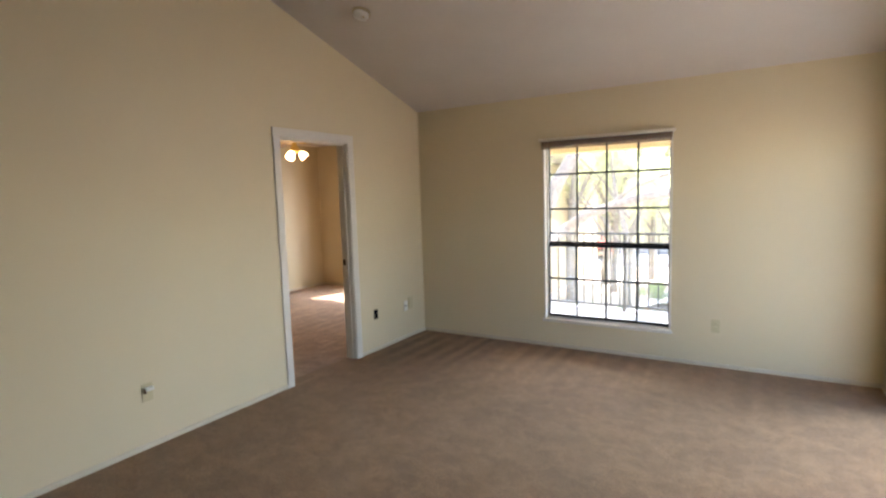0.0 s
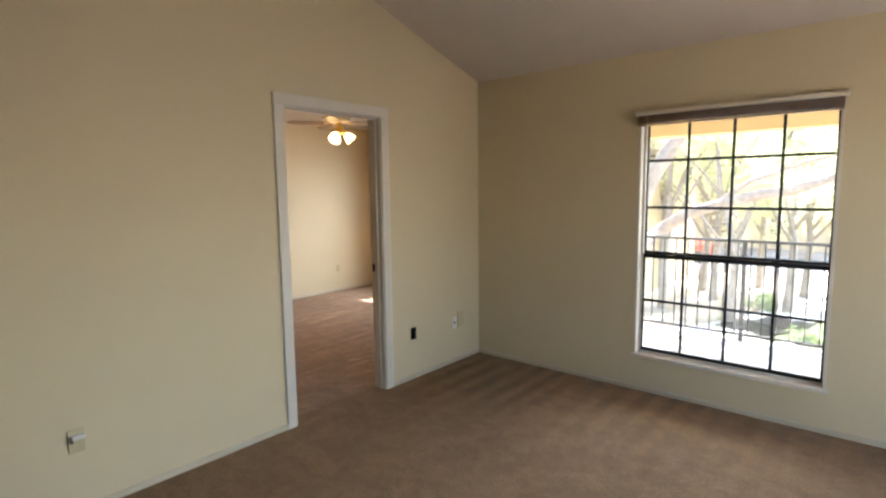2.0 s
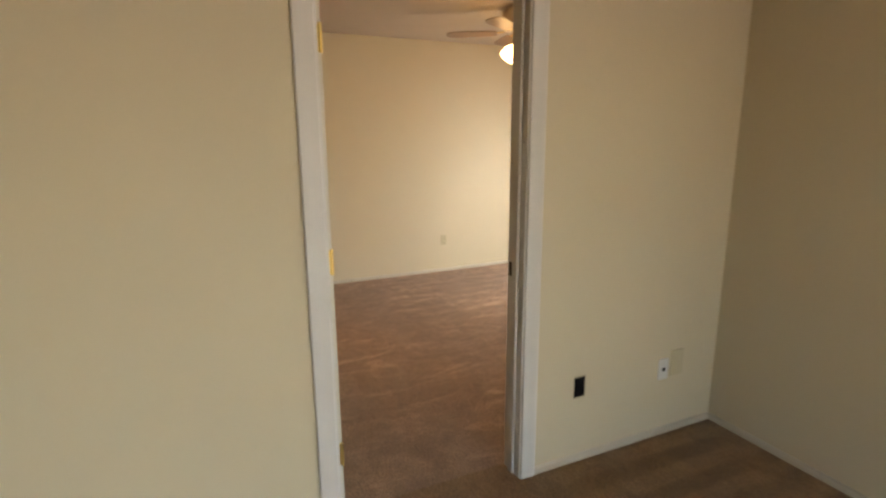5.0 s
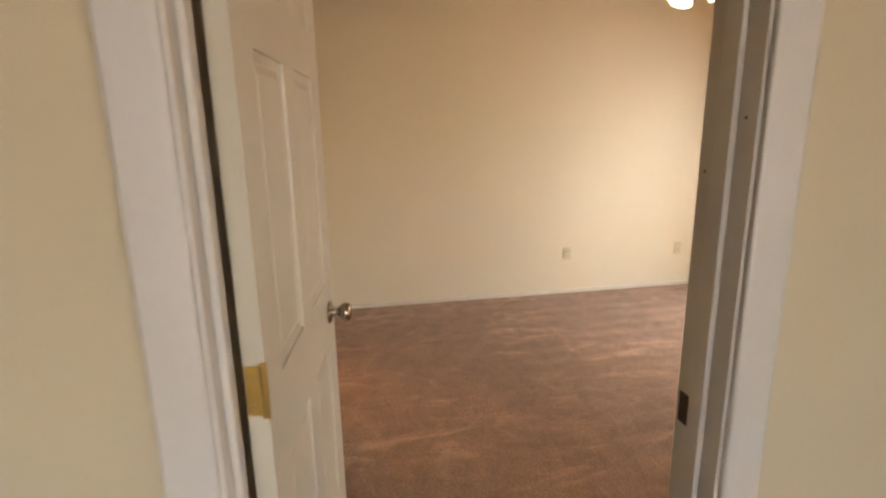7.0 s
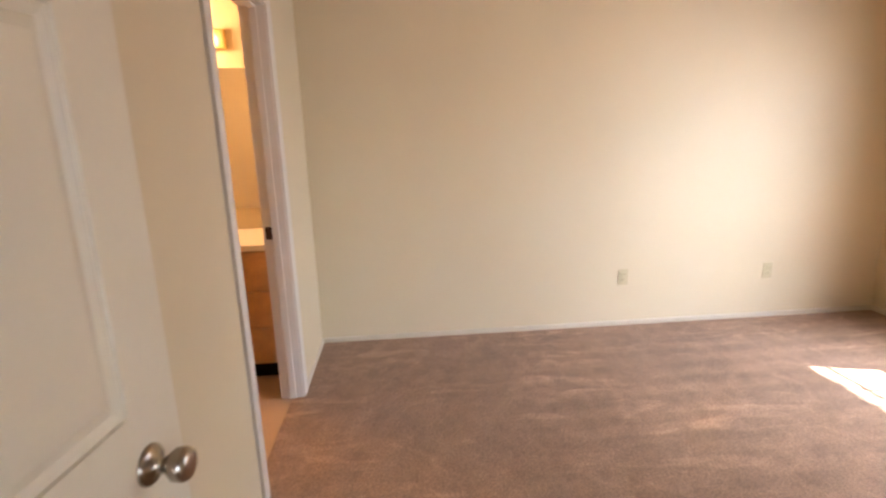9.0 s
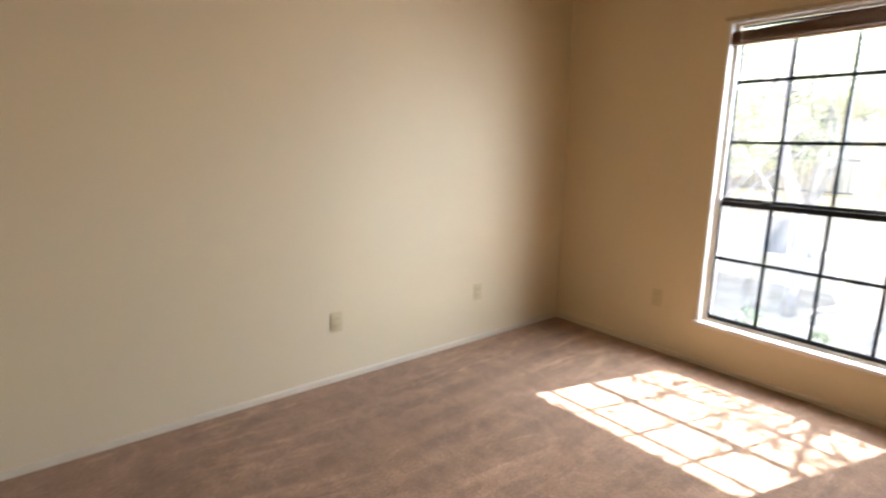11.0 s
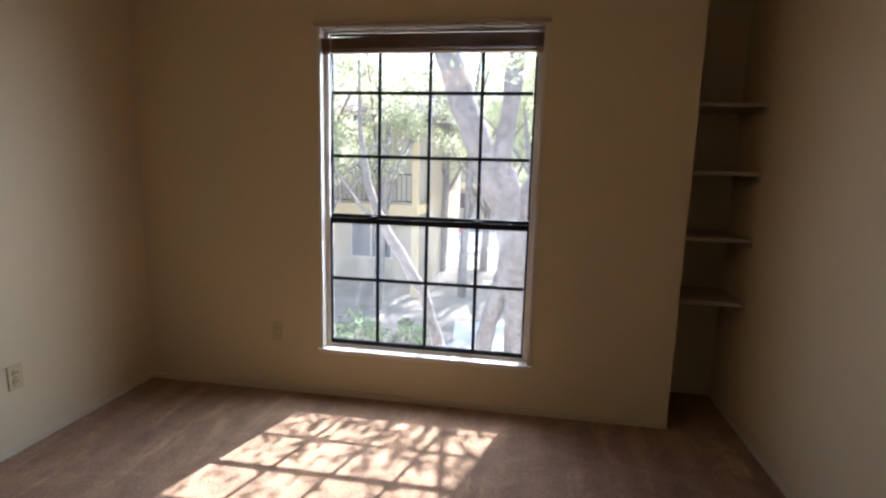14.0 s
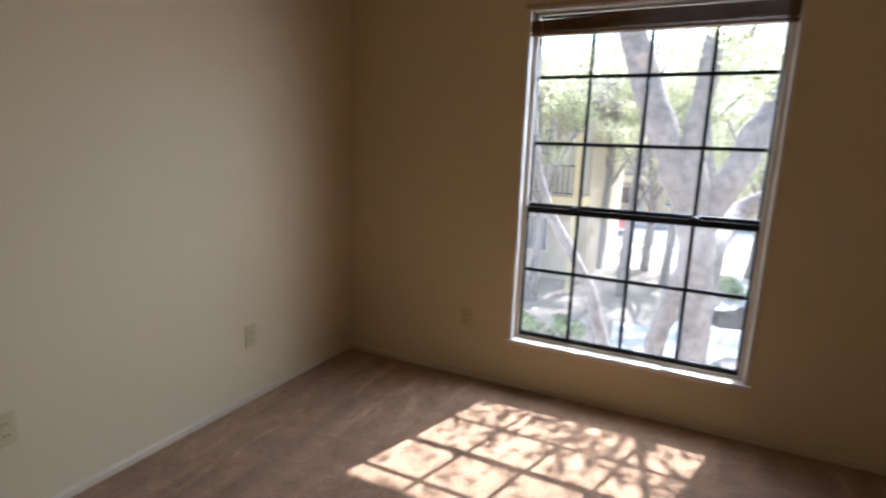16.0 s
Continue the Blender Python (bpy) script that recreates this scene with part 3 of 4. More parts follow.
# ---- windows ----
def window(name, u, y, label, glass, sides=(0.034, 0.022)):
    """Single-hung black sash window with a grid of panes in a white painted opening; the room lies on the -y side of y."""
    x0, x1 = u
    top = empty(name, pose(x0, y, 0), label, "window", "structure")
    w = x1 - x0
    for nm, a, b in (("side_liner", (0.0, -0.004, WZ0), (0.018, 0.11, WZ1)), ("side_liner", (w - 0.018, -0.004, WZ0), (w, 0.11, WZ1)), ("head_liner", (0.018, -0.004, WZ1 - 0.018), (w - 0.018, 0.11, WZ1))):
        part(nm, boxed((a, b), bevel=0.002), M_TRIM, top)
    part("window_sill", boxed(((-0.012, -0.018, WZ0 - 0.022), (w + 0.012, 0.11, WZ0 + 0.006)), bevel=0.005), M_TRIM, top, "white painted window sill")
    g0, g1, b0, b1, mid = sides[0], w - sides[1], WZ0 + 0.022, WZ1 - 0.03, 1.024
    for nm, a, b in (("frame_side", (0.018, 0.05, WZ0), (g0, 0.11, WZ1 - 0.018)), ("frame_side", (g1, 0.05, WZ0), (w - 0.018, 0.11, WZ1 - 0.018)),
                     ("frame_head", (g0, 0.05, b1), (g1, 0.11, WZ1 - 0.018)), ("frame_foot", (g0, 0.05, WZ0 + 0.004), (g1, 0.11, b0))):
        part(nm, boxed((a, b), bevel=0.002), M_TRIM, top)
    gw = (g1 - g0) / 4
    for nm, za, zb, ys, rows in (("upper_sash", mid, b1, 0.088, (1.362, 1.698)), ("lower_sash", b0, mid, 0.066, (0.678,))):
        sash = part(nm, boxed(((g0, ys - 0.009, za), (g1, ys + 0.009, za + (0.024 if nm == "lower_sash" else 0.02))), ((g0, ys - 0.009, zb - (0.03 if nm == "lower_sash" else 0.009)), (g1, ys + 0.009, zb)),
                              ((g0, ys - 0.009, za + 0.024), (g0 + 0.011, ys + 0.009, zb - 0.03)), ((g1 - 0.011, ys - 0.009, za + 0.024), (g1, ys + 0.009, zb - 0.03))), M_BLACK, top, "black aluminium sash")
        for k in (1, 2, 3):
            part("muntin", boxed(((g0 + k * gw - 0.009, ys - 0.006, za + 0.02), (g0 + k * gw + 0.009, ys + 0.006, zb - 0.02)), bevel=0.0015), M_BLACK, sash)
        for z in rows:
            part("muntin", boxed(((g0 + 0.014, ys - 0.0066, z - 0.009), (g1 - 0.014, ys + 0.0066, z + 0.009)), bevel=0.0015), M_BLACK, sash)
        zz = (za + 0.018, *rows, zb - 0.008)
        for k in range(4):
            for z0, z1 in zip(zz, zz[1:]):
                p = part("pane", boxed(((g0 + k * gw, ys - 0.0015, z0), (g0 + (k + 1) * gw, ys + 0.0015, z1))), glass, sash)
                p.visible_shadow = False
    for k in (0.9, 3.0):
        bm = bmesh.new()
        box(bm, (-0.026, -0.008, 0), (0.026, 0.012, 0.008), 0.002)
        lathe(bm, [(0.011, 0.008), (0.011, 0.014), (0.006, 0.017)], None, 14)
        box(bm, (-0.004, -0.022, 0.009), (0.03, -0.006, 0.015), 0.002)
        part("sash_lock", bm, M_BLACK, top, "black sash lock", m=Matrix.Translation((g0 + k * gw, 0.06, mid)))
    sc = part("insect_screen", boxed(((g0 + 0.004, 0.103, b0), (g1 - 0.004, 0.1034, mid))), M_SCREEN, top, "fine grey insect screen")
    sc.visible_shadow = False
    return top


window("window_1", W1, 0, "black grid sash window in a white painted opening", M_GLASS)
window("window_2", W2, BY, "sunlit black grid sash window with white sill", M_CLEAR, (0.042, 0.043))


def blind(u, y, sag, label, rail, slats=26, gap=0.052):
    """Raised slatted blind: rail at the head of the window, gathered slats, bottom rail, cords and a wand."""
    x0, x1 = u
    w = x1 - x0
    top = empty("window_blind", pose(x0, y, WZ1), label, "blind")
    part("head_rail", boxed(((-0.012, -0.05, -0.012), (w + 0.012, -0.006, 0.01)), bevel=0.003), rail, top, "slim head rail")
    for x in (-0.006, w + 0.006):
        bm = bmesh.new()
        box(bm, (x - 0.012, -0.054, -0.014), (x + 0.012, -0.004, 0.014), 0.004)
        part("bracket", bm, M_HEAD, top)
    if sag > 0.005:
        part("valance", boxed(((-0.014, -0.082, -0.008), (w + 0.014, -0.066, 0.012)), bevel=0.003), M_VAL, top, "slim tan valance strip")
        for x in (0.12, 0.37, w / 2, 0.87, w - 0.10):
            bm = bmesh.new()
            lathe(bm, [(0.007, -0.004), (0.009, 0.004), (0.005, 0.01)], Matrix.Translation((x, -0.074, -0.014)), 12)
            part("valance_clip", bm, M_VAL, top)
    n = slats
    for i in range(n):
        z = -gap - i * 0.0034
        bm = bmesh.new()
        rows = []
        for k in range(5):
            f = k / 4
            zz = z - sag * (1 - f) ** 1.5 * 0.5 * (1 - 0.75 * i / n) + 0.0012 * math.sin(i * 2.1 + k)
            rows.append([bm.verts.new((0.004 + f * (w - 0.008), yy + 0.0015 * math.sin(i * 1.7), zz + d)) for yy, d in ((-0.054, 0), (-0.028, 0.003), (-0.004, 0), (-0.004, -0.0018), (-0.028, 0.0012), (-0.054, -0.0018))])
        for p, q in zip(rows, rows[1:]):
            for k in range(6):
                bm.faces.new((p[k], p[(k + 1) % 6], q[(k + 1) % 6], q[k]))
        bm.faces.new(rows[0])
        bm.faces.new(rows[-1][::-1])
        part("slat", bm, M_BLIND, top)
    zb = -gap - n * 0.0034
    part("bottom_rail", boxed(((0.004, -0.053, zb - 0.014 - sag * 0.13), (w - 0.004, -0.004, zb - 0.004 - sag * 0.13)), bevel=0.003), M_BLIND, top)
    for x in (0.09, w / 2, w - 0.09):
        bm = bmesh.new()
        tube(bm, [(x, -0.028, -0.016), (x + 0.002, -0.03, -gap)], [0.0015] * 2, 6)
        part("cord", bm, M_HEAD, top)
    bm = bmesh.new()
    tube(bm, [(0.075, -0.062, -0.02), (0.076, -0.064, -0.30), (0.075, -0.063, -0.62)], [0.004] * 3, 8)
    part("tilt_wand", bm, M_WAND, top, "clear tilt wand", True)


blind(W1, -0.002, 0.002, "raised dark brown slatted blind above the window", M_HEAD, 16, 0.02)
blind(W2, BY + 0.062, 0.04, "raised brown slatted blind gathered under its rail", M_HEAD, 20, 0.046)


# ---- wall plates ----
def outlet(at, turn, material, label, style="duplex", w=0.07, h=0.115):
    """A wall plate lying in local xz, standing out along -y."""
    top = empty("wall_outlet", pose(*at, 0, 0, turn), label, "outlet")
    part("cover_plate", boxed(((-w / 2, -0.006, -h / 2), (w / 2, 0, h / 2)), bevel=0.003), material, top)
    if style == "duplex":
        for z in (-0.02, 0.02):
            bm = bmesh.new()
            lathe(bm, [(0.017, 0), (0.017, 0.0085), (0.015, 0.0095)], Matrix.Rotation(math.pi / 2, 4, "X"), 18)
            socket = part("socket", bm, material, top, m=Matrix.Translation((0, 0, z)))
            for x in (-0.006, 0.006):
                part("slot", boxed(((x - 0.0012, -0.0102, -0.003), (x + 0.0012, -0.009, 0.005))), M_DARK, socket)
    elif style == "jack":
        part("jack", boxed(((-0.009, -0.009, -0.009), (0.009, -0.005, 0.009)), bevel=0.0015), M_DARK, top, "dark jack opening")
    bm = bmesh.new()
    lathe(bm, [(0.0035, 0.005), (0.003, 0.0075)], Matrix.Rotation(math.pi / 2, 4, "X"), 10)
    part("screw", bm, material, top)
    return top


outlet((0.0, -0.365, 0.352), 90, M_WHITE, "white jack plate beside a larger ivory plate", "jack", 0.062, 0.105)
outlet((0.0, -0.275, 0.372), 90, M_PLATE, "blank ivory plate near the room corner", "blank", 0.085, 0.135)
outlet((2.962, 0, 0.355), 0, M_PLATE, "ivory duplex outlet on the window wall")
outlet((BX, 0.053, 0.353), 90, M_PLATE, "ivory duplex outlet on the bedroom wall")
outlet((BX, 1.111, 0.346), 90, M_PLATE, "ivory duplex outlet near the bedroom corner")
outlet((-2.642, BY, 0.358), 0, M_PLATE, "ivory duplex outlet beside the bedroom window")
jack = outlet((0.0, -3.168, 0.36), 90, M_PLATE, "ivory phone plate with a white plug", "blank")
part("plug", boxed(((-0.022, -0.034, 0.012), (0.03, -0.006, 0.034)), bevel=0.004), M_WHITE, jack, "white plug")
part("clip", boxed(((-0.03, -0.028, -0.002), (-0.016, -0.006, 0.03)), bevel=0.003), M_KNOB, jack, "grey metal clip")
# Flat near-black plate; the darkness of the hollow is put into its colour.
bm = boxed(((-0.027, -0.002, -0.048), (0.027, 0.0, 0.048)))
box(bm, (-0.029, -0.003, -0.05), (-0.024, 0.0, 0.05))
box(bm, (0.024, -0.003, -0.05), (0.029, 0.0, 0.05))
single("open_wall_box", bm, M_DARK, "open black electrical box without its cover", "outlet", m=pose(0.0, -0.877, 0.368, 0, 0, 90))

# ---- smoke detector ----
sd_y = -1.62
sm = empty("smoke_detector", Matrix.Translation((0.6, sd_y, ridge(sd_y))) @ Matrix.Rotation(math.pi - math.atan(SLOPE), 4, "X"), "round off-white smoke detector on the sloping ceiling", "smoke detector")
bm = bmesh.new()
lathe(bm, [(0.072, -0.002), (0.072, 0.012), (0.066, 0.015)], None, 32)
part("base", bm, M_PLATE, sm, smooth=False)
bm = bmesh.new()
lathe(bm, [(0.06, 0.013), (0.06, 0.028), (0.052, 0.042), (0.03, 0.048), (0, 0.049)], None, 32)
part("cover", bm, M_WHITE, sm, smooth=True)
bm = bmesh.new()
lathe(bm, [(0.012, 0.046), (0.011, 0.053), (0, 0.0535)], Matrix.Translation((0.025, 0, -0.003)), 14)
part("test_button", bm, M_PLATE, sm)


# ---- ceiling fan with lights ----
FX, FY = -1.95, 0.01
fan = empty("ceiling_fan", pose(FX, FY, CB, 0, 0, 20), "hugger ceiling fan with lit glass shades", "ceiling fan")
bm = bmesh.new()
lathe(bm, [(0.09, 0), (0.095, -0.02), (0.13, -0.035), (0.135, -0.12), (0.12, -0.16), (0.07, -0.172), (0, -0.172)], None, 36)
part("motor_housing", bm, M_FANWHITE, fan, smooth=True)
bm = bmesh.new()
lathe(bm, [(0.035, -0.171), (0.03, -0.2), (0.05, -0.23), (0.055, -0.255), (0.05, -0.285), (0.03, -0.3), (0, -0.3)], None, 24)
part("light_hub", bm, M_BRASS, fan, "brass light fitting", True)
for k in range(5):
    m = Matrix.Rotation(2 * math.pi * k / 5, 4, "Z")
    bm = bmesh.new()
    box(bm, (0.11, -0.022, -0.176), (0.2, 0.022, -0.170), 0.002, Matrix.Identity(4))
    iron = part("blade_iron", bm, M_BRASS, fan, "brass blade bracket", m=m)
    bm = bmesh.new()
    outline = [(0.17, -0.05), (0.24, -0.062), (0.5, -0.07), (0.555, -0.05), (0.57, 0), (0.555, 0.05), (0.5, 0.07), (0.24, 0.062), (0.17, 0.05)]
    lo = [bm.verts.new((x, y, -0.180 + 0.12 * y)) for x, y in outline]
    hi = [bm.verts.new((x, y, -0.174 + 0.12 * y)) for x, y in outline]
    bm.faces.new(lo[::-1])
    bm.faces.new(hi)
    for i in range(len(lo)):
        j = (i + 1) % len(lo)
        bm.faces.new((lo[i], lo[j], hi[j], hi[i]))
    part("blade", bm, M_BLADE, iron, "wood veneer fan blade")
for k in range(3):
    m = Matrix.Rotation(2 * math.pi * k / 3 + 0.5, 4, "Z") @ Matrix.Translation((0.05, 0, -0.272)) @ Matrix.Rotation(radians(180 - 42), 4, "Y")
    bm = bmesh.new()
    lathe(bm, [(0.022, 0), (0.026, 0.02), (0.02, 0.03)], None, 18)
    holder = part("shade_holder", bm, M_BRASS, fan, m=m)
    bm = bmesh.new()
    lathe(bm, [(0.024, 0.025), (0.04, 0.045), (0.052, 0.075), (0.055, 0.1), (0.06, 0.122), (0.056, 0.122), (0.05, 0.1), (0.03, 0.05), (0.0, 0.035)], None, 24)
    shade = part("shade", bm, M_FROST, holder, "glowing frosted glass tulip shade", True)
    shade.visible_shadow = False
lamp("fan_light", "POINT", pose(FX, FY, CB - 0.37), 0.16, (1.0, 0.62, 0.30), soft=0.09)

# ---- alcove shelves ----
for z in (0.66, 0.995, 1.332, 1.667):
    sh = empty("alcove_shelf", pose(-0.48, 2.09, z), "painted shelf board in the dark alcove", "shelf", group="alcove shelves")
    part("board", boxed(((0.002, 0, -0.02), (0.36, 0.358, 0)), bevel=0.002), M_SHELF, sh)
    part("cleat", boxed(((0.002, 0.004, -0.045), (0.016, 0.34, -0.021)), bevel=0.002), M_SHELF, sh)
    part("cleat", boxed(((0.344, 0.004, -0.045), (0.361, 0.34, -0.021)), bevel=0.002), M_SHELF, sh)

# ---- bathroom beyond its doorway ----
van = empty("vanity_cabinet", pose(BX + 0.002, -3.4, 0), "honey oak bathroom vanity with dark pulls", "cabinet")
part("body", boxed(((0, 0, 0.1), (0.50, 1.2, 0.78)), ((0.0, 0.02, 0), (0.44, 1.18, 0.1))), M_OAK, van)
part("toe_kick", boxed(((0.441, 0.0, 0.0), (0.455, 1.2, 0.098))), M_DARK, van, "dark toe kick")
part("worktop", boxed(((0, -0.02, 0.78), (0.53, 1.2, 0.815)), bevel=0.004), M_TOP, van, "pale vanity top")
for y in (0.02, 0.81):
    for z in (0.12, 0.34, 0.57):
        d = part("drawer", boxed(((0.50, y, z), (0.518, y + 0.37, z + 0.2)), bevel=0.004), M_OAK, van)
        bm = bmesh.new()
        box(bm, (0.518, y + 0.13, z + 0.1), (0.54, y + 0.24, z + 0.13), 0.004)
        part("pull", bm, M_BRONZE, d, "dark bronze drawer pull")
single("bathroom_mirror", boxed(((BX + 0.001, -3.35, 0.95), (BX + 0.008, -2.3, 1.8)), bevel=0.001), M_MIRROR, "frameless wall mirror above the vanity", "mirror")
bar = empty("light_bar", pose(BX + 0.001, -2.85, 1.96), "bathroom light bar with lit globe bulbs", "lamp")
part("back_plate", boxed(((0, -0.4, -0.055), (0.03, 0.4, 0.055)), bevel=0.006), M_BRASS, bar)
for y in (-0.3, -0.1, 0.1, 0.3):
    bm = bmesh.new()
    bmesh.ops.create_uvsphere(bm, u_segments=20, v_segments=12, radius=0.042)
    b = part("bulb", bm, M_BULB, bar, "lit globe bulb", True, Matrix.Translation((0.075, y, 0)))
    b.visible_shadow = False
lamp("vanity_light", "POINT", pose(BX + 0.16, -2.85, 1.96), 2.8, (1.0, 0.56, 0.22), soft=0.1)

# ---- patio door out of the living room ----
pd = empty("door_2", pose(LX + 0.045, -2.5, 0), "white framed sliding glass patio door", "door", "structure")
for y in (0.0, 1.0):
    off = 0.0 if y == 0 else 0.04
    p = part("sliding_panel", boxed(((off, y, 0.03), (off + 0.035, y + 0.06, 2.05)), ((off, y + 0.94, 0.03), (off + 0.035, y + 1.0, 2.05)), ((off, y + 0.06, 0.03), (off + 0.035, y + 0.94, 0.1)), ((off, y + 0.06, 1.98), (off + 0.035, y + 0.94, 2.05))), M_TRIM, pd)
    g = part("glass", boxed(((off + 0.015, y + 0.06, 0.1), (off + 0.019, y + 0.94, 1.98))), M_GLASS, p)
    g.visible_shadow = False

# ---- balcony outside the living-room window ----
single("balcony_deck", boxed(((0.0, 0.15, -0.3), (LX + 2.2, 2.2, -0.05)), ((LX + 0.15, LY, -0.3), (LX + 2.2, 0.15, -0.05))), M_CONC, "weathered pale grey balcony deck", "balcony", "structure")
single("balcony_beam", boxed(((0.0, 1.95, 2.03), (LX + 2.2, 2.15, 2.6)), bevel=0.01), M_STUCCO, "yellow stucco beam over the balcony", "beam", "structure")
single("balcony_ceiling", boxed(((0.0, 0.15, 2.5), (LX + 2.2, 1.95, 2.6))), M_STUCCO, "yellow painted balcony ceiling", "ceiling", "structure")
rail = empty("balcony_railing", pose(0.0, 2.05, -0.05), "dark iron balcony railing", "railing")
part("top_rail", boxed(((0.0, -0.025, 1.0), (LX + 2.1, 0.025, 1.03)), bevel=0.005), M_IRON, rail)
part("bottom_rail", boxed(((0.0, -0.015, 0.055), (LX + 2.1, 0.015, 0.08)), bevel=0.003), M_IRON, rail)
for k in range(52):
    x = 0.06 + k * 0.118
    part("baluster", boxed(((x - 0.007, -0.007, 0.079), (x + 0.007, 0.007, 1.001))), M_IRON, rail)
for x in (0.03, 1.772, 3.9, 6.1):
    part("post", boxed(((x - 0.02, -0.02, 0), (x + 0.02, 0.02, 1.0)), bevel=0.003), M_IRON, rail)
single("roof_eave", boxed(((BX - 1.2, BY - 0.6, 2.56), (0.0, BY + 0.98, 2.68)), bevel=0.01), M_STUCCO, "stucco roof overhang above the bedroom window", "roof", "structure")

# ---- grounds ----
bm = bmesh.new()
bmesh.ops.create_grid(bm, x_segments=4, y_segments=4, size=900, matrix=Matrix.Translation((0, 0, GROUND)))
single("ground", bm, M_EARTH, "bare earth and leaf litter of the courtyard", "ground", "structure")


def strip(name, pts, width, z, material, label, category):
    """A flat slab laid along a line of points."""
    bm = bmesh.new()
    rows = []
    for i, p in enumerate(pts):
        a, b = Vector(pts[max(i - 1, 0)]), Vector(pts[min(i + 1, len(pts) - 1)])
        d = (b - a).normalized()
        s = Vector((-d.y, d.x)) * width / 2
        rows.append([bm.verts.new((p[0] + k * s.x, p[1] + k * s.y, zz)) for k, zz in ((-1, GROUND), (-1, z), (1, z), (1, GROUND))])
    for p, q in zip(rows, rows[1:]):
        for k in range(3):
            bm.faces.new((p[k], p[k + 1], q[k + 1], q[k]))
    bm.faces.new(rows[0])
    bm.faces.new(rows[-1][::-1])
    return single(name, bm, material, label, category, "structure")


strip("path", [(-4.6, 3.5), (-3.4, 7), (-1.9, 11), (0.2, 15), (1.5, 22), (1.6, 34)], 1.9, GROUND + 0.06, M_PATH, "pale concrete path through the courtyard", "path")
strip("path", [(-3.0, 12.0), (-1.0, 12.2), (4, 13.5), (12, 16)], 1.5, GROUND + 0.055, M_PATH, "sunlit concrete path crossing the courtyard", "path")
strip("road", [(-40, 31), (0, 30), (50, 27)], 7, GROUND + 0.03, mat("asphalt", (0.07, 0.07, 0.07), 0.9, vary=0.2, scale=1), "asphalt drive with parked cars", "road")
bm = bmesh.new()
bmesh.ops.create_grid(bm, x_segments=2, y_segments=2, size=1, matrix=Matrix.Translation((7.5, 19.5, GROUND + 0.05)) @ Matrix.Diagonal((6, 4, 1, 1)))
single("lawn", bm, M_GRASS, "mown green lawn beside the path", "lawn", "structure")
bm = bmesh.new()
bmesh.ops.create_circle(bm, cap_ends=True, segments=40, radius=1, matrix=Matrix.Translation((1.0, 14.6, GROUND + 0.06)) @ Matrix.Diagonal((2.0, 1.5, 1, 1)))
for v in bm.verts:
    k = 1 + 0.1 * math.sin(v.co.x * 5.1) + 0.1 * math.cos(v.co.y * 6.3)
    v.co.x, v.co.y = 1.0 + (v.co.x - 1.0) * k, 14.6 + (v.co.y - 14.6) * k
single("lawn", bm, M_GRASS, "round bed of green ground cover under the trees", "lawn", "structure")


# ---- trees and shrubs ----
def leaves(rng, centres, radii, count, size):
    """Bent leaf blades scattered over clumps, as one mesh."""
    c = np.asarray(centres)
    r = np.asarray(radii)
    pick = rng.integers(0, len(c), count)
    d = rng.normal(size=(count, 3))
    d /= np.linalg.norm(d, axis=1)[:, None]
    pos = c[pick] + d * (r[pick] * rng.random(count) ** 0.45)[:, None] * np.array((1, 1, 0.75))
    a = rng.normal(size=(count, 3))
    a /= np.linalg.norm(a, axis=1)[:, None]
    b = np.cross(a, rng.normal(size=(count, 3)))
    b /= np.linalg.norm(b, axis=1)[:, None]
    s = size * (0.6 + 0.8 * rng.random(count))[:, None]
    n = np.cross(a, b)
    quad = np.stack((pos - a * s, pos - b * s * 0.42 + n * s * 0.1, pos + a * s, pos + b * s * 0.42 + n * s * 0.1), 1)
    me = bpy.data.meshes.new("crown")
    idx = np.arange(count * 4).reshape(-1, 4)
    me.from_pydata(quad.reshape(-1, 3).tolist(), [], idx.tolist())
    return me


def tree(at, limbs, label, clumps, count, size, seed, material=None, category="tree"):
    """A trunk with limbs, each a chain of (x, y, z, radius) offsets from the foot, and a crown of separate leaves round the limb ends."""
    rng = np.random.default_rng(seed)
    top = empty("tree", pose(*at), label, category)
    ends = []
    for i, limb in enumerate(limbs):
        bm = bmesh.new()
        pts, rad = [], []
        for (a, b) in zip(limb, limb[1:]):
            for f in (0, 0.33, 0.67):
                p = [a[k] + (b[k] - a[k]) * f for k in range(4)]
                j = p[3] * 0.16
                pts.append((p[0] + rng.uniform(-j, j), p[1] + rng.uniform(-j, j), p[2]))
                rad.append(p[3] * rng.uniform(0.93, 1.08))
        pts.append(limb[-1][:3])
        rad.append(limb[-1][3])
        tube(bm, pts, rad, 12)
        part("trunk" if i == 0 else "limb", bm, M_BARK, top, smooth=True)
        ends.append(limb[-1][:3])
    cs, rs = [], []
    for c in clumps:
        for _ in range(int(c[4])):
            d = rng.normal(size=3)
            d /= np.linalg.norm(d)
            cs.append(np.array(c[:3]) + d * c[3] * rng.random() ** 0.5)
            rs.append(c[3] * rng.uniform(0.25, 0.6))
    me = leaves(rng, cs, rs, count, size)
    me.materials.append(material or M_LEAF)
    ob = new("crown", me)
    ob.parent = top
    return top


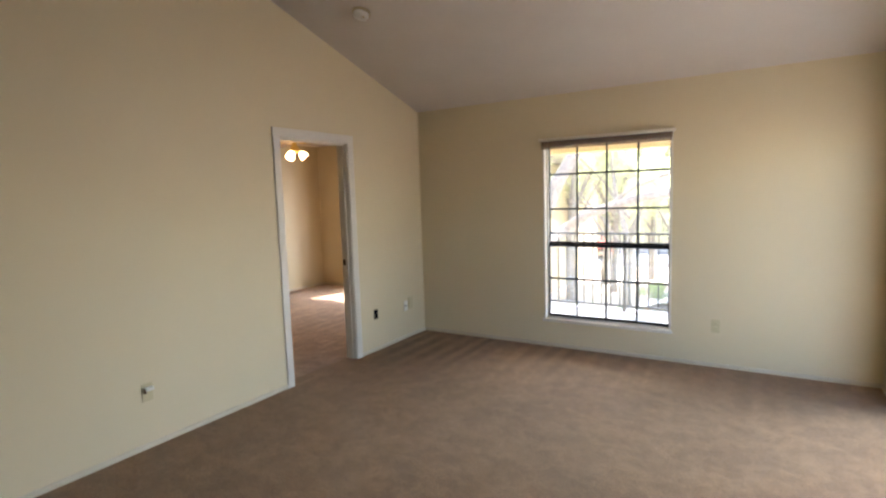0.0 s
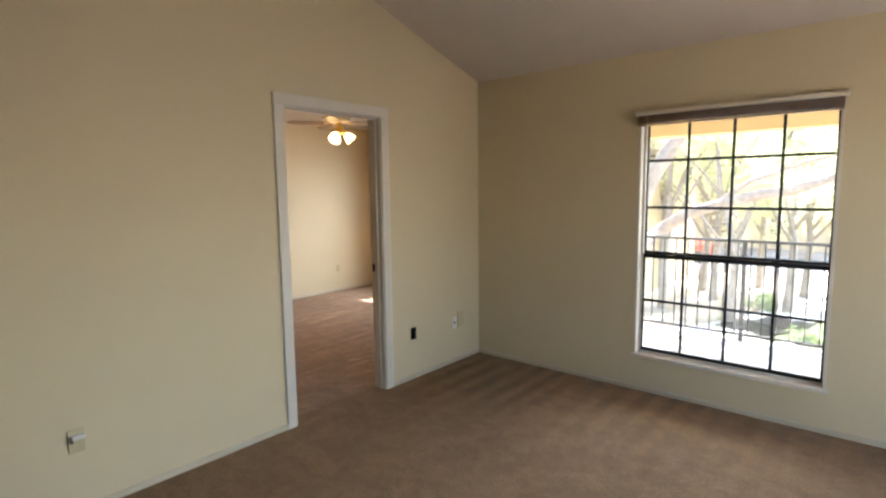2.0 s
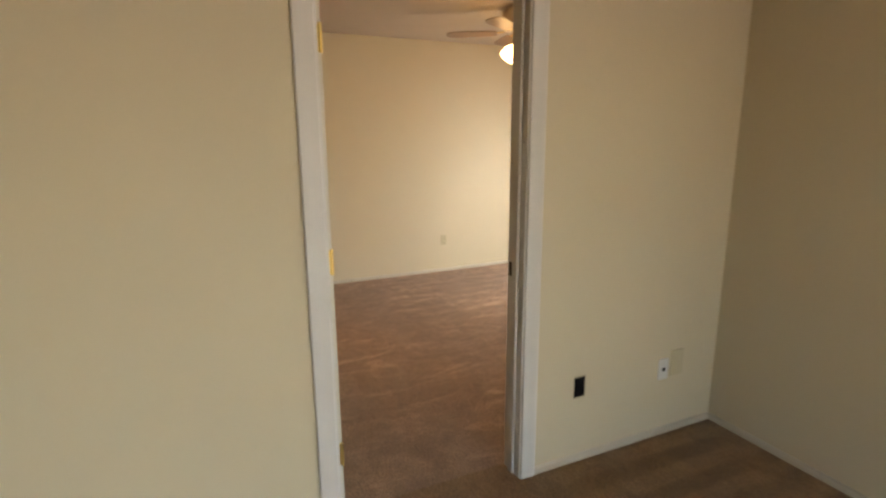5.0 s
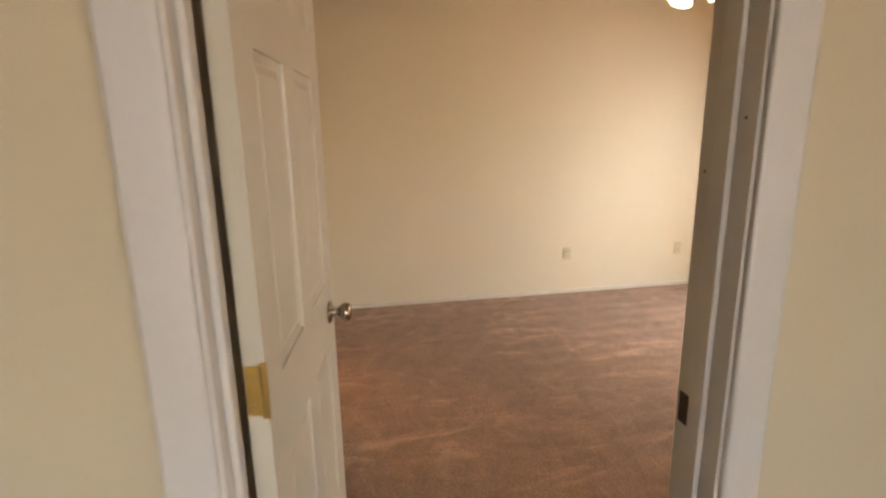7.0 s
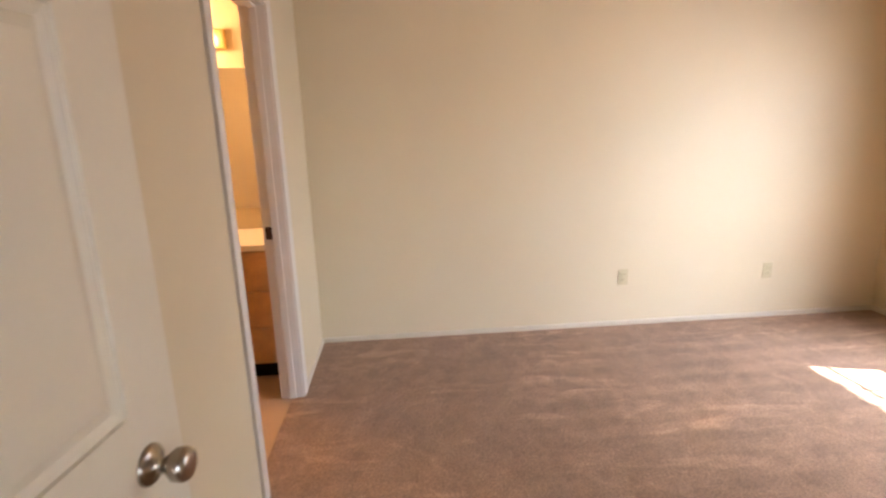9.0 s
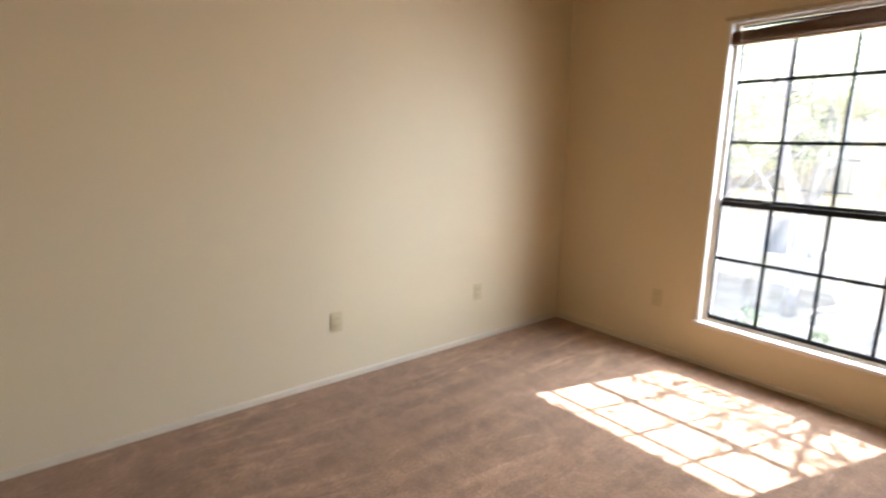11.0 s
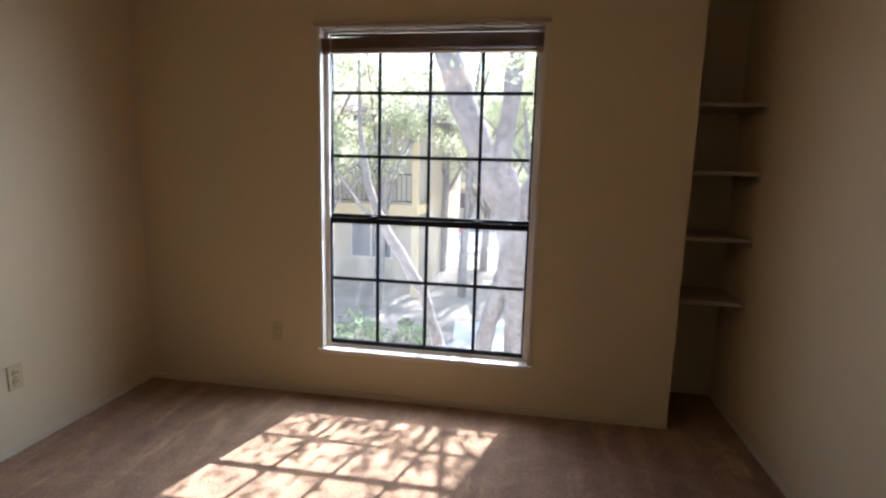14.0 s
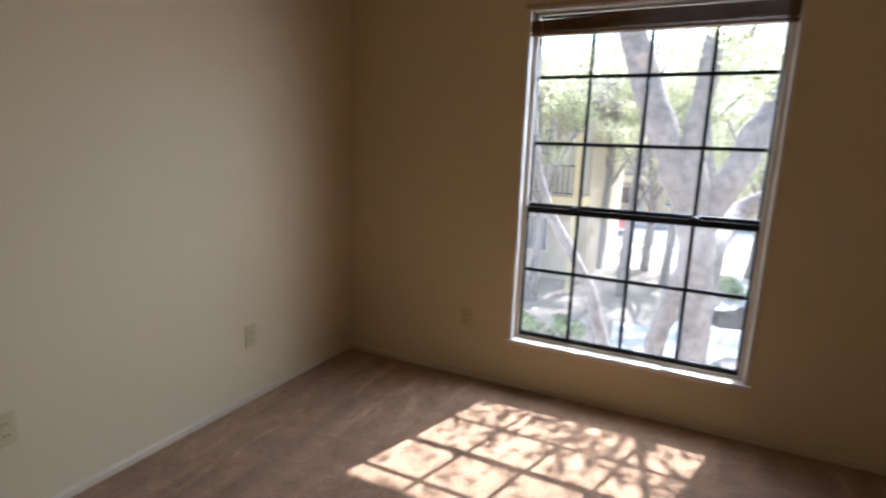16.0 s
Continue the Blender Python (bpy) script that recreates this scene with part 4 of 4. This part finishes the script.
tree((-1.40, 6.8, GROUND), [
    [(0.16, 0, -0.1, 0.30), (0.10, 0, 0.6, 0.235), (0.05, 0, 1.6, 0.205), (0.0, 0, 2.6, 0.21), (-0.10, 0, 3.4, 0.235), (-0.22, 0, 4.0, 0.2), (-0.27, 0, 4.3, 0.14), (-0.20, 0, 4.9, 0.125), (-0.14, 0.05, 5.8, 0.12), (0.2, 0.1, 8.4, 0.07), (0.5, 0.2, 10.8, 0.03)],
    [(-0.22, 0, 3.6, 0.17), (-0.42, 0, 4.0, 0.185), (-0.66, 0, 4.68, 0.19), (-0.92, 0, 5.22, 0.19), (-1.10, 0, 5.76, 0.18), (-1.5, 0.2, 7.4, 0.12), (-2.0, 0.3, 9.4, 0.06)],
    [(-0.02, 0, 3.3, 0.17), (0.16, 0.1, 3.8, 0.19), (0.46, 0.3, 4.5, 0.18), (0.78, 0.6, 5.2, 0.15), (1.3, 0.9, 6.1, 0.11), (2.2, 1.2, 8.2, 0.05)],
    [(0.04, 0.05, 2.9, 0.13), (0.48, 1.2, 3.5, 0.14), (0.95, 1.2, 3.82, 0.125), (1.45, 1.2, 4.0, 0.115), (2.33, 1.2, 4.24, 0.105), (2.8, 1.2, 4.3, 0.09), (3.6, 1.2, 4.6, 0.07), (5.2, 1.0, 5.4, 0.03)],
    [(1.45, 1.2, 4.0, 0.06), (2.1, 1.3, 4.5, 0.05), (3.0, 1.5, 4.85, 0.035), (4.2, 1.6, 5.1, 0.015)],
    # Unseen branch, added with its end leaf clump to dapple the sun patch.
    [(0.22, 0.1, 5.7, 0.06), (0.2, -1.6, 5.6, 0.035), (0.55, -3.3, 5.8, 0.015)],
    [(-0.55, 0, -0.1, 0.16), (-0.44, 0, 1.5, 0.14), (-0.32, 0, 2.12, 0.135), (-0.10, 0, 2.9, 0.12)]],
    "large grey-barked live oak with forked limbs", [(-1.9, 0.8, 9.2, 1.6, 10), (0.5, 0.6, 9.2, 1.5, 9), (2.0, 0.8, 8.4, 1.2, 7), (0.47, -2.8, 5.75, 1.05, 19), (-0.9, 0.4, 7.0, 1.3, 9), (0.1, -0.2, 7.4, 1.1, 9), (3.4, 1.3, 5.3, 0.9, 5), (-2.2, 1.8, 5.6, 0.9, 7)], 11500, 0.036, 3)
# Tree out of view, put in only to break up sunlight on the deck.
tree((10.2, 7.4, GROUND), [
    [(0, 0, -0.1, 0.3), (-0.1, 0, 2.5, 0.24), (-0.3, -0.1, 5.0, 0.2), (-0.9, -0.4, 7.2, 0.14), (-3.4, -0.9, 8.7, 0.1), (-6.8, -1.1, 9.2, 0.03)],
    [(-0.3, -0.1, 5.0, 0.14), (0.6, 0.6, 7.0, 0.09), (1.4, 0.9, 9.0, 0.04)]],
    "unseen live oak added to dapple the balcony with shade", [(-6.5, -1.1, 9.3, 2.2, 38), (-3.6, -0.8, 9.4, 1.8, 24), (1.2, 0.8, 9.0, 1.6, 20)], 15000, 0.062, 71)
tree((-2.25, 6.2, GROUND), [
    [(0.12, 0, -0.1, 0.11), (0.0, 0, 1.0, 0.095), (-0.20, 0, 1.85, 0.085), (-0.41, 0, 2.46, 0.08), (-0.68, 0, 2.91, 0.075), (-0.92, 0, 3.28, 0.07), (-1.06, 0, 3.55, 0.06), (-1.22, 0.05, 3.95, 0.05), (-1.35, 0.1, 4.7, 0.03), (-1.4, 0.2, 5.6, 0.015)],
    [(-0.90, 0, 3.25, 0.04), (-1.25, -0.1, 3.6, 0.025), (-1.7, -0.1, 4.2, 0.012)]],
    "slender grey leaning tree trunk", [(-1.3, 0.3, 5.9, 0.9, 7), (-1.8, 0.2, 4.6, 0.5, 4)], 900, 0.04, 5)
FAR = [(-9.5, 12.5, 5.2, 2.6, 11), (-8.8, 14.5, 5.0, 2.2, 12), (-3.0, 20, 6.0, 2.8, 13), (0.35, 17.3, 6.6, 2.5, 14), (3.6, 13, 4.6, 2.0, 15), (-3.4, 26, 6.5, 3.0, 16),
       (8.5, 15, 5.8, 2.8, 17), (13, 22, 6.5, 3.2, 18), (5.5, 24, 6.5, 3.0, 19), (-7.0, 11.6, 5.4, 2.2, 22), (-8.0, 10.5, 5.2, 2.2, 23), (-5.5, 13.6, 6.4, 2.1, 26), (-3.3, 15.6, 6.8, 1.9, 27), (2.2, 20, 6.2, 2.6, 25), (-4.6, 19.5, 8.4, 2.6, 30), (-0.9, 14.8, 5.6, 2.0, 28), (-2.2, 18.2, 6.2, 2.3, 33), (0.5, 20.6, 6.0, 2.4, 36), (-1.3, 22.0, 6.6, 2.6, 37), (1.9, 23.5, 6.6, 2.6, 38), (-7.4, 13.4, 6.2, 2.4, 34), (-14, 21, 6.5, 3.2, 20), (19, 17, 6.0, 3.0, 21)]
for x, y, h, r, seed in FAR:
    rg = random.Random(seed)
    limbs = [[(0, 0, -0.1, 0.16), (0.1, 0, h * 0.4, 0.12), (rg.uniform(-0.6, 0.6), 0, h * 0.8, 0.08), (rg.uniform(-1, 1), 0.3, h * 1.2, 0.03)]]
    for k in range(4):
        a = rg.uniform(0, 6.28)
        limbs.append([(0.08, 0, h * (0.36 + 0.08 * k), 0.07), (math.cos(a) * r * 0.5, math.sin(a) * r * 0.5, h * (0.62 + 0.08 * k), 0.045), (math.cos(a) * r * 0.95, math.sin(a) * r * 0.95, h * (0.8 + 0.07 * k), 0.03)])
    clumps = [(math.cos(k * 1.1) * r * 0.6, math.sin(k * 1.1) * r * 0.6, h * ((0.84 if y < 18 and x < 2 else 0.62) + 0.10 * k), r * 0.65, 8) for k in range(6)]
    tree((x, y, GROUND), limbs, "leafy courtyard tree with a light green crown", clumps, 19000 if y < 16 else 13000, 0.036 if y < 16 else 0.05, seed)


def shrub(at, r, seed):
    rng = np.random.default_rng(seed)
    top = empty("shrub", pose(*at), "low dark green garden shrub", "shrub", group="courtyard shrubs")
    cs = [(rng.uniform(-r, r), rng.uniform(-r, r), rng.uniform(0.15, r * 0.9)) for _ in range(9)]
    me = leaves(rng, cs, [r * 0.4] * 9, 900, 0.06)
    me.materials.append(M_SHRUB)
    ob = new("foliage", me)
    ob.parent = top
    for k in range(4):
        bm = bmesh.new()
        tube(bm, [(0, 0, -0.05), tuple(np.array(cs[k]) * 0.5), tuple(cs[k])], [0.02, 0.014, 0.006], 6)
        part("stem", bm, M_BARK, top)


for i, (x, y, r) in enumerate(((-4.6, 9.2, 0.7), (-5.4, 10.2, 0.8), (-3.9, 10.6, 0.5), (-6.4, 9.4, 0.7), (0.4, 10.5, 0.6), (1.2, 11.8, 0.7), (-0.6, 17.5, 0.7), (4.2, 9.8, 0.7), (5.4, 10.6, 0.8), (7.4, 11.5, 0.8), (2.8, 10.2, 0.6))):
    shrub((x, y, GROUND), r, 40 + i)


# ---- neighbouring buildings ----
def neighbour(at, turn, width, depth, label, bays):
    """Two-storey apartment building with a posted balcony front on local -y."""
    top = empty("apartment_building", pose(*at, 0, 0, turn), label, "building")
    h = 5.6
    w = part("wall", boxed(((0, 0, 0), (width, depth, h))), M_SIDING, top)
    bm = bmesh.new()
    v = [bm.verts.new(p) for p in ((-0.6, -2.2, h), (width + 0.6, -2.2, h), (width + 0.6, depth + 0.6, h), (-0.6, depth + 0.6, h), (-0.6, depth / 2 - 0.8, h + 2.0), (width + 0.6, depth / 2 - 0.8, h + 2.0))]
    for f in ((0, 1, 5, 4), (2, 3, 4, 5), (1, 2, 5), (3, 0, 4), (3, 2, 1, 0)):
        bm.faces.new([v[i] for i in f])
    part("roof", bm, M_ROOF, top, "brown shingle roof")
    part("balcony_floor", boxed(((0, -1.7, 2.62), (width, -0.001, 2.9))), M_STUCCO, top)
    part("fascia", boxed(((0, -1.76, 2.5), (width, -1.70, 2.95)), bevel=0.01), M_STUCCO, top)
    n = bays + 1
    for k in range(n):
        x = 0.1 + k * (width - 0.2) / bays
        part("post", boxed(((x - 0.1, -1.7, 0), (x + 0.1, -1.5, 2.5)), ((x - 0.1, -1.7, 2.9), (x + 0.1, -1.5, h))), M_STUCCO, top, "yellow stucco post")
    rl = part("railing", boxed(((0, -1.66, 3.85), (width, -1.62, 3.9)), ((0, -1.65, 3.02), (width, -1.63, 3.06))), M_IRON, top, "dark iron balcony railing")
    k = 0.1
    while k < width:
        part("baluster", boxed(((k - 0.01, -1.65, 3.05), (k + 0.01, -1.63, 3.86))), M_IRON, rl)
        k += 0.16
    for k in range(bays):
        x = (k + 0.5) * width / bays
        for z in (0.9, 3.8):
            win = part("window", boxed(((x - 0.75, -0.05, z), (x + 0.75, -0.003, z + 1.25))), M_TRIM, top)
            for dx in (-0.69, 0.03):
                part("pane", boxed(((x + dx, -0.06, z + 0.06), (x + dx + 0.66, -0.051, z + 1.19))), M_FARGLASS, win)
        dr = part("door", boxed(((x + 0.95, -0.05, 2.91 if k % 2 else 0.02), (x + 1.85, -0.003, 4.95 if k % 2 else 2.06))), M_DOOR, top)


neighbour((-12.65, 16.7, GROUND), 0, 8.0, 8, "yellow-beige apartment building with posted balconies", 2)
neighbour((9.5, 36.5, GROUND), -4, 20, 8, "distant tan apartment building behind the trees", 5)
neighbour((-16, 38, GROUND), 3, 19, 8, "distant tan apartment building across the drive", 5)


def car(at, turn, paint, label):
    top = empty("car", pose(*at, 0, 0, turn), label, "car", group="parked cars")
    bm = bmesh.new()
    side = [(-2.2, 0.35), (-2.25, 0.7), (-2.1, 0.88), (-1.2, 0.95), (-0.6, 1.38), (0.8, 1.42), (1.5, 1.0), (2.15, 0.9), (2.25, 0.6), (2.2, 0.32)]
    a = [bm.verts.new((x, -0.86 + (0.14 if z > 1.1 else 0), z)) for x, z in side]
    b = [bm.verts.new((x, 0.86 - (0.14 if z > 1.1 else 0), z)) for x, z in side]
    for i in range(len(a)):
        j = (i + 1) % len(a)
        bm.faces.new((a[i], a[j], b[j], b[i]))
    bm.faces.new(a)
    bm.faces.new(b[::-1])
    part("body", bm, paint, top)
    for y, s in ((-0.80, -1), (0.80, 1)):
        bm = bmesh.new()
        q = [bm.verts.new((x, y + s * (0.075 - 0.13 * (z > 1.1)) + s * 0.01, z)) for x, z in ((-1.05, 1.0), (-0.55, 1.32), (0.75, 1.35), (1.3, 1.03))]
        bm.faces.new(q)
        bmesh.ops.solidify(bm, geom=bm.faces[:], thickness=0.012)
        part("side_window", bm, M_CARGLASS, top)
    for x in (-1.4, 1.4):
        for y in (-0.88, 0.68):
            bm = bmesh.new()
            lathe(bm, [(0.2, 0), (0.33, 0.02), (0.34, 0.1), (0.33, 0.18), (0.2, 0.2)], Matrix.Translation((x, y + 0.2, 0.34)) @ Matrix.Rotation(math.pi / 2, 4, "X"), 20)
            wh = part("wheel", bm, M_TYRE, top)
            bm = bmesh.new()
            lathe(bm, [(0.19, 0.0), (0.18, 0.22), (0.05, 0.215)], Matrix.Translation((x, y + 0.21, 0.34)) @ Matrix.Rotation(math.pi / 2, 4, "X"), 16)
            part("rim", bm, M_KNOB, wh)


car((-7.0, 29.5, GROUND + 0.03), 8, M_RED, "red parked saloon car")
